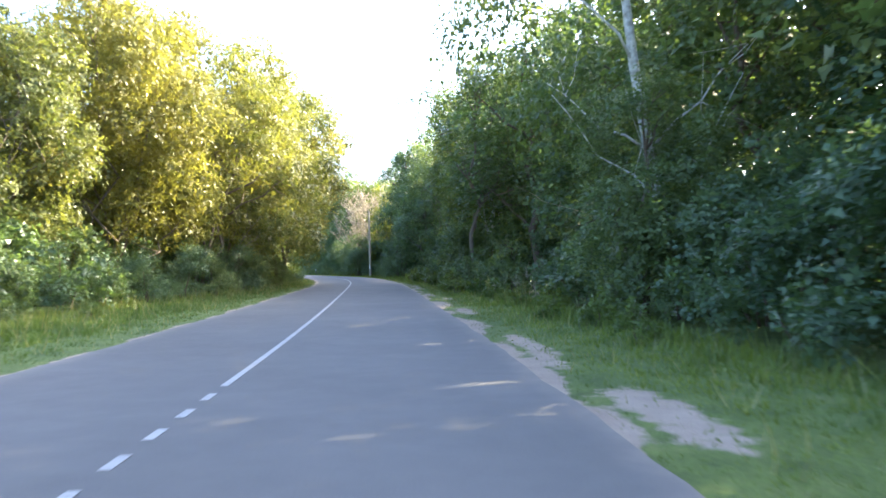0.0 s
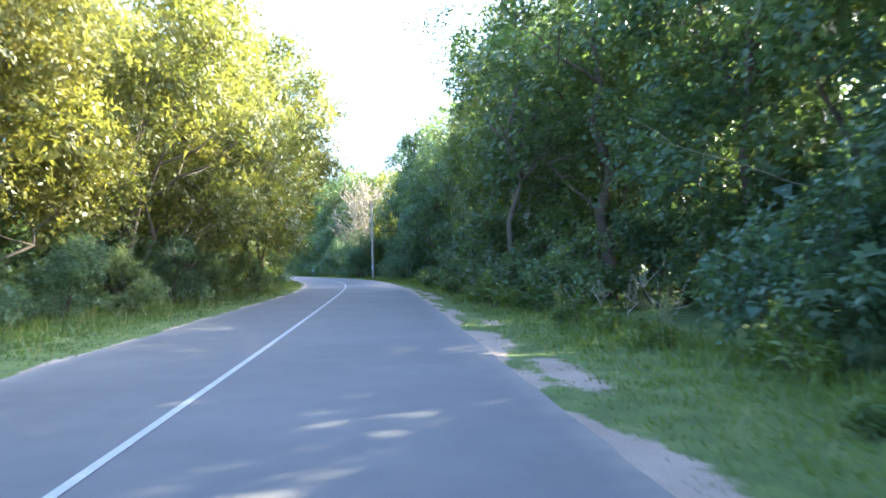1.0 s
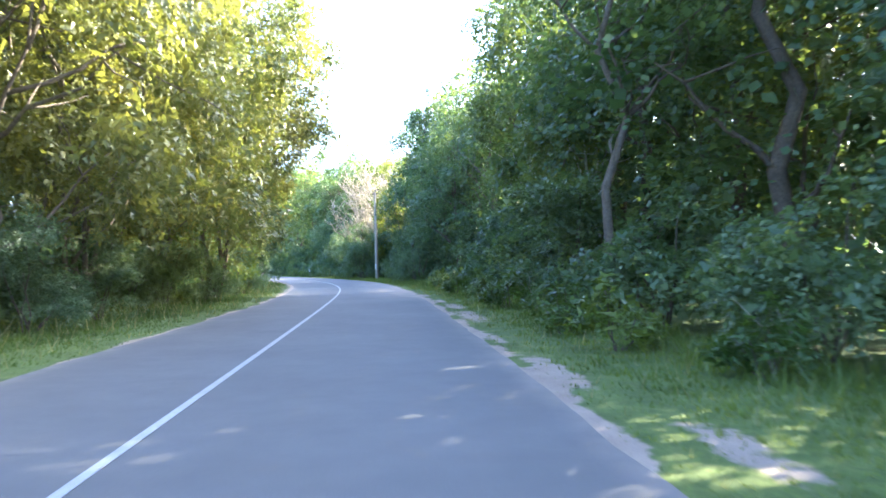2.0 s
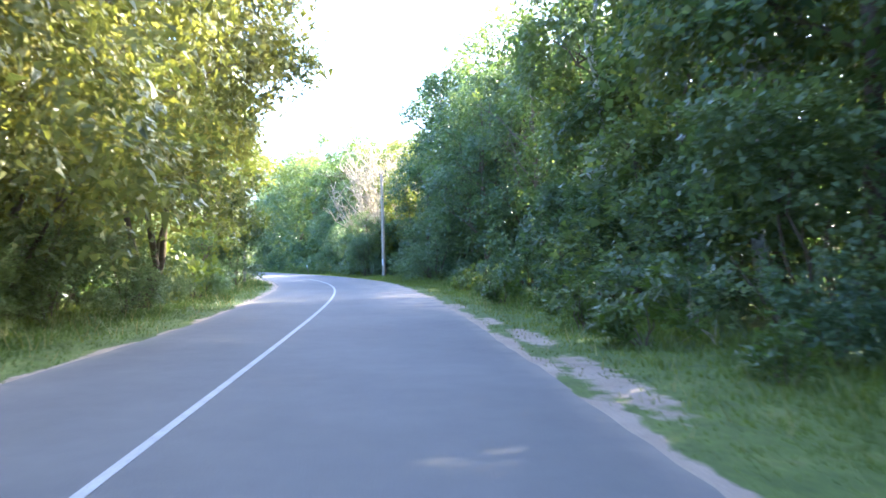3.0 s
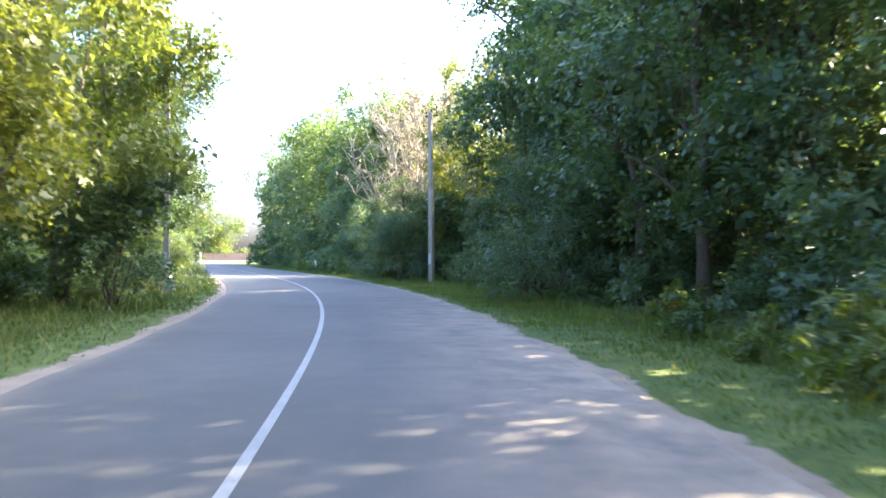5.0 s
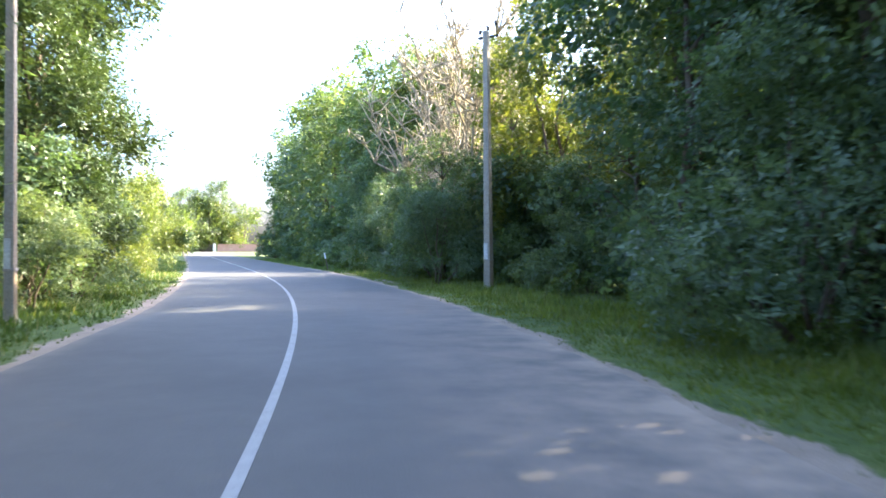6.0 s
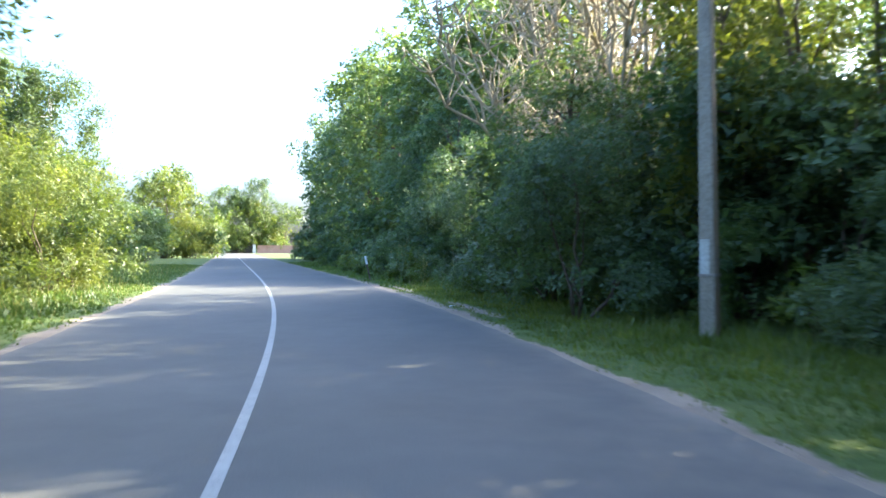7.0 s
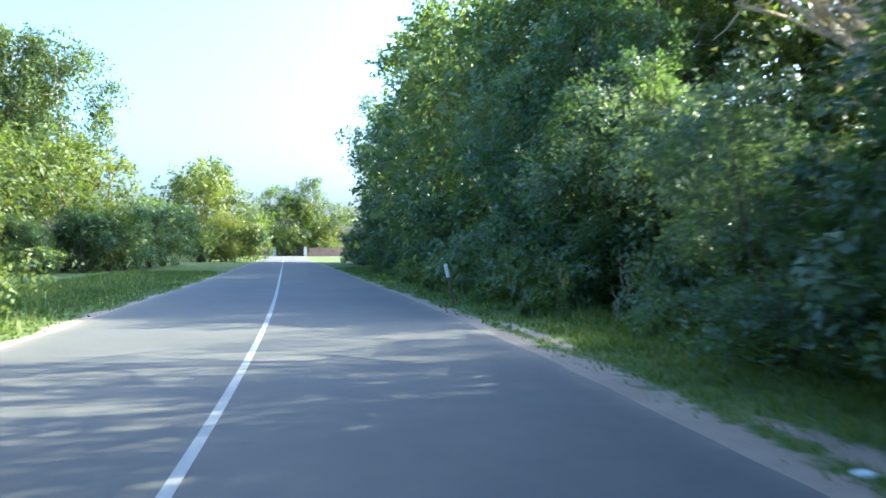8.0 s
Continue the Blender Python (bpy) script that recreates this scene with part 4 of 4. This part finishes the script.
def fallen_branch(s, off, length, rise, turn, seed):
    """A bare dead branch that lies against the bushes."""
    rng = np.random.default_rng(seed)
    d = Vector((math.cos(turn), math.sin(turn), rise)).normalized()
    p = road(s, half_r(s) + off)
    ob = new("fallen_branch")
    ob.location = (p.x, p.y, -0.03)
    verts, faces = [], []
    path = wavy(rng, (0, 0, -0.03), d * length, 7, 0.05)
    tube(verts, faces, path, [0.011 * (1 - 0.8 * i / 6) for i in range(7)], 6)
    bough = part("bough", mesh_of("bough", verts, faces, DEADWOOD, True), ob)
    for _ in range(9):
        q = path[int(rng.integers(1, 6))]
        e = q + d * rng.uniform(0.1, 0.4) + Vector(rng.normal(0, 0.22, 3)) + Vector((0, 0, 0.1))
        verts, faces = [], []
        tube(verts, faces, wavy(rng, q, e, 4, 0.1), [0.008, 0.007, 0.005, 0.002], 5)
        part("twig", mesh_of("twig", verts, faces, DEADWOOD, True), bough)
    tagged(ob, "bare pale dead branch lying at the bushes", "branch", group="fallen branches on the verge")


for i, (s, off, ln, rise, turn) in enumerate(((27.5, 3.3, 2.0, 0.5, 0.3), (29.0, 3.0, 1.5, 0.8, 2.2), (31.0, 3.2, 2.2, 0.4, 0.9), (26.4, 3.9, 2.2, 1.0, 2.6),
                                            (30.0, 3.9, 2.4, 0.9, 1.2), (33.0, 3.0, 1.4, 0.7, 1.8), (46.5, 2.9, 1.5, 0.9, 2.4), (113.0, 2.6, 1.5, 1.3, 0.7))):
    fallen_branch(s, off, ln * 0.62, rise, turn, 100 + i)


# bare boughs that reach out of the wood over the verge
def bare_bough(x, y, z, length, turn, seed):
    rng = np.random.default_rng(seed)
    root = new("bare_bough")
    p0 = Vector((x, y, z))
    d = Vector((math.cos(turn), math.sin(turn), 0.12))
    verts, faces = [], []
    path = wavy(rng, p0 - d * 3.5 - Vector((0, 0, 0.8)), p0 + d * length, 9, 0.03)
    tube(verts, faces, path, [0.018 * (1 - 0.85 * i / 8) for i in range(9)], 6)
    bough = part("bough", mesh_of("bough", verts, faces, DEADWOOD, True), root)
    for _ in range(8):
        q = path[int(rng.integers(4, 9))]
        verts, faces = [], []
        tube(verts, faces, wavy(rng, q, q + d * rng.uniform(0.2, 0.6) + Vector(rng.normal(0, 0.3, 3)), 4, 0.08), [0.011, 0.009, 0.006, 0.003], 5)
        part("twig", mesh_of("twig", verts, faces, DEADWOOD, True), bough)
    tagged(root, "bare pale bough reaching out of dark foliage", "branch", group="bare boughs")


for i, (x, y, z, ln, turn) in enumerate(((-8.6, 112.5, 3.6, 1.0, 3.3), (-8.9, 112.2, 2.75, 0.7, 3.25), (5.0, 27.0, 3.4, 1.0, 3.3))):
    bare_bough(x, y, z, ln, turn, 200 + i)


# ---------------------------------------------------------------- poles, wires, small things
def make_pole(h):
    """A tapered square concrete pole with a painted band, a crossarm and three insulators."""
    root = new("utility_pole")
    bm = bmesh.new()
    rings = []
    for z, w in ((-0.3, 0.122), (0.0, 0.12), (h, 0.08)):
        rings.append([bm.verts.new((sx * w, sy * w, z)) for sx, sy in ((-1, -0.8), (-0.8, -1), (0.8, -1), (1, -0.8), (1, 0.8), (0.8, 1), (-0.8, 1), (-1, 0.8))])
    for a, b in zip(rings, rings[1:]):
        for k in range(8):
            bm.faces.new((a[k], a[(k + 1) % 8], b[(k + 1) % 8], b[k]))
    bm.faces.new(rings[-1])
    shaft = part("shaft", from_bm("shaft", bm, POLE_CONCRETE), root)
    bm = bmesh.new()
    box(bm, -0.03, -0.1195, 1.18, 0.14, 0.006, 0.52)
    part("painted_panel", from_bm("painted_panel", bm, WHITE_PAINT), shaft, "white painted panel")
    bm = bmesh.new()
    box(bm, 0, 0, 0.92, 0.25, 0.25, 0.05, 0.008)
    part("strap", from_bm("strap", bm, CONCRETE), shaft, "pale strap round the shaft")
    bm = bmesh.new()
    box(bm, 0, 0.11, h - 0.16, 0.72, 0.06, 0.07, 0.008)
    crossarm = part("crossarm", from_bm("crossarm", bm, WIRE), root)
    for x, rise in ((-0.29, 0.02), (0.0, 0.10), (0.29, 0.22)):
        verts, faces = [], []
        z0 = h - 0.14
        tube(verts, faces, [(x, 0.11, z0), (x, 0.11, z0 + rise + 0.08), (x, 0.11, z0 + rise + 0.10), (x, 0.11, z0 + rise + 0.2), (x, 0.11, z0 + rise + 0.23)],
             [0.014, 0.014, 0.05, 0.045, 0.02], 8)
        part("insulator", mesh_of("insulator", verts, faces, WIRE, True), crossarm, "dark insulator on a pin")
    return root


POLE_A, POLE_B = Vector((-4.72, 98.2, 0)), Vector((-12.8, 86.2, 0))
pole = make_pole(8.05)
pole.matrix_basis = pose(POLE_A.x, POLE_A.y, -0.05, 0, -0.8, -32)
tagged(pole, "weathered grey concrete utility pole with white painted panel", "utility pole", "utility poles beside the road")
copy_thing(pole, pose(POLE_B.x, POLE_B.y, -0.05, 0, 0.2, 12) @ Matrix.Diagonal((0.74, 0.74, 1, 1)))
lines = new("power_line")
for k, rise in ((-0.29, 0.02), (0.0, 0.10), (0.29, 0.22)):
    a = POLE_A + Matrix.Rotation(radians(-32), 3, 'Z') @ Vector((k, 0.11, 8.02 + rise))
    b = POLE_B + Matrix.Rotation(radians(12), 3, 'Z') @ Vector((k * 0.74, 0.08, 8.02 + rise))
    verts, faces = [], []
    tube(verts, faces, [a.lerp(b, i / 12) - Vector((0, 0, 0.68 * 4 * (i / 12) * (1 - i / 12))) for i in range(13)], [0.008] * 13, 5)
    part("wire", mesh_of("wire", verts, faces, WIRE, True), lines)
tagged(lines, "three thin dark wires strung between the poles", "power line")

marker = new("marker_post")
bm = bmesh.new()
box(bm, 0, 0, 0.32, 0.07, 0.05, 0.75, 0.015)
part("shaft", from_bm("shaft", bm, BARK_GREY), marker)
bm = bmesh.new()
box(bm, 0, 0, 0.80, 0.085, 0.06, 0.34, 0.02)
part("cap", from_bm("cap", bm, PLASTIC), marker)
marker.matrix_basis = pose(-13.5, 118.0, 0, 4, -12, 15)
tagged(marker, "leaning white marker post in the tall grass", "marker post")


def litter(x, y, size, seed):
    rng = np.random.default_rng(seed)
    bm = bmesh.new()
    bmesh.ops.create_icosphere(bm, subdivisions=3, radius=size)
    for v in bm.verts:
        k = 1 + 0.45 * noise.noise(v.co * (6.0 / size * 0.12) + Vector((seed, 0, 0)))
        v.co = Vector((v.co.x * 1.5 * k, v.co.y * k, v.co.z * 0.55 * k + size * 0.3))
    ob = new("plastic_bag", from_bm("plastic_bag", bm, PLASTIC))
    ob.location = (x, y, -0.03)
    tagged(ob, "crumpled white plastic bag lying on the verge", "litter")


litter(-8.95, 103.9, 0.045, 4)

# ---------------------------------------------------------------- yard at the far end
u = Vector((math.cos(heading(280)), math.sin(heading(280)), 0))      # across the road
v = Vector((-u.y, u.x, 0))                                           # along it
end = road(290, 0)


def far_box(name, mat, across, along, w, d, h, label, category, z=0.0):
    bm = bmesh.new()
    box(bm, 0, 0, h / 2, w, d, h, 0.03)
    box(bm, 0, 0, h + 0.04, w + 0.16, d + 0.16, 0.08)
    ob = new(name, from_bm(name, bm, mat))
    ob.matrix_basis = Matrix.Translation(end + u * across + v * along + Vector((0, 0, z - 0.05))) @ pose(0, 0, 0, 0, 0, math.degrees(math.atan2(u.y, u.x)))
    return tagged(ob, label, category)


far_box("garden_wall", BRICK, -15, 14, 22, 0.4, 2.4, "long low pinkish brick wall beyond the road's end", "wall")
far_box("garden_wall", BRICK, 14, 14, 16, 0.4, 2.1, "low pinkish brick wall beyond the road's end", "wall")
far_box("gate", DARK_WOOD, 1.5, 14.2, 6.5, 0.12, 1.9, "closed dark wooden yard gate", "gate")
far_box("gate_post", WHITE_PAINT, -2.4, 13.6, 0.7, 0.6, 2.3, "white painted gate post", "gate post")
far_box("gate_post", WHITE_PAINT, 5.2, 13.6, 0.7, 0.6, 2.3, "white painted gate post", "gate post")
far_box("notice_board", WHITE_PAINT, -9.5, 13.4, 3.2, 0.1, 1.0, "pale blank board on the brick wall", "board", 0.5)
cross = []
for a, b in ((-60, 2), (60, 2), (60, 10), (-60, 10)):
    cross.append(end + u * a + v * b + Vector((0, 0, -0.02)))
tagged(new("cross_road", mesh_of("cross_road", cross, [(0, 1, 2, 3)], SAND)), "pale dusty road crossing at the far end", "road", kind="structure")


# ---------------------------------------------------------------- grass
def blades(name, n, s0, s1, off0, off1, side, hmin, hmax, seed, mat, label, bias=1.0, width=0.02):
    """Blades of grass scattered over a band beside the road."""
    rng = np.random.default_rng(seed)
    ss = s0 + (s1 - s0) * rng.uniform(0, 1, n) ** bias
    oo = off0 + (off1 - off0) * rng.uniform(0, 1, n)
    # gather the blades into tufts, and thin them where the ground is bare
    ss += rng.normal(0, 0.05, n)
    hw = np.interp(ss, np.arange(len(HALF_R)) * 16 - 12, HALF_R if side > 0 else HALF_L)
    tuft = np.sin(ss * 3.1 + np.sin(oo * 4.7) * 1.7) * np.sin(oo * 5.3 + np.sin(ss * 2.3) * 1.9)
    keep = rng.uniform(-1, 1, n) < 0.65 + 0.35 * tuft
    keep &= rng.uniform(0, 1, n) > 1.35 * sand_share(ss, oo, side) - 0.1
    ss, oo, hw, tuft = ss[keep], oo[keep], hw[keep], tuft[keep]
    n = len(ss)
    h = np.interp(ss, S, _h)
    o = (hw + oo) * side
    base = np.stack([np.interp(ss, S, _x) + o * np.cos(h), np.interp(ss, S, _y) + o * np.sin(h), np.full(n, -0.05)], 1)
    hh = rng.uniform(hmin, hmax, n) * (1 + 0.35 * tuft) * np.clip(0.45 + oo * 0.5, 0.4, 1.25)
    a = rng.uniform(0, 2 * math.pi, n)
    w = width * rng.uniform(0.6, 1.4, n)
    tip = base + np.stack([rng.normal(0, 0.35, n) * hh, rng.normal(0, 0.35, n) * hh, hh], 1)
    dv = np.stack([np.cos(a) * w, np.sin(a) * w, np.zeros(n)], 1)
    v3 = np.stack([base - dv, base + dv, tip], 1).reshape(-1)
    me = bpy.data.meshes.new(name)
    me.vertices.add(n * 3)
    me.vertices.foreach_set("co", v3)
    me.loops.add(n * 3)
    me.loops.foreach_set("vertex_index", np.arange(n * 3))
    me.polygons.add(n)
    me.polygons.foreach_set("loop_start", np.arange(n) * 3)
    me.update(calc_edges=True)
    me.materials.append(mat)
    tagged(new(name, me), label, "grass", kind="stuff")


blades("verge_grass", 88000, 3, 75, 0.05, 3.6, 1, 0.03, 0.10, 1, LEAF["grass"], "short green grass on the verge", width=0.013)
blades("verge_grass", 62000, 75, 112, 0.05, 3.6, 1, 0.04, 0.12, 2, LEAF["grass"], "short green grass on the verge", width=0.016)
blades("verge_grass", 16000, 112, 160, 0.05, 3.4, 1, 0.05, 0.14, 12, LEAF["grass"], "short green grass on the verge", width=0.04)
blades("verge_grass", 80000, 8, 80, 0.05, 5.0, -1, 0.03, 0.11, 3, LEAF["grass"], "short green grass on the verge", width=0.016)
blades("verge_grass", 55000, 80, 150, 0.05, 6.0, -1, 0.04, 0.14, 4, LEAF["grass"], "short green grass on the verge", width=0.035)
blades("tall_grass", 14000, 3, 130, 2.0, 3.8, 1, 0.10, 0.28, 5, LEAF["grass"], "tall grass at the foot of the bushes", width=0.014)
blades("tall_grass", 12000, 8, 130, 3.0, 5.4, -1, 0.10, 0.28, 6, LEAF["grass"], "tall grass at the foot of the bushes", width=0.014)
blades("dry_grass", 2500, 3, 120, 0.2, 3.0, 1, 0.10, 0.30, 7, LEAF["straw"], "dry yellow grass stalks among the green", width=0.008)
blades("dry_grass", 4000, 8, 140, 0.2, 4.5, -1, 0.15, 0.45, 8, LEAF["straw"], "dry yellow grass stalks among the green", width=0.008)
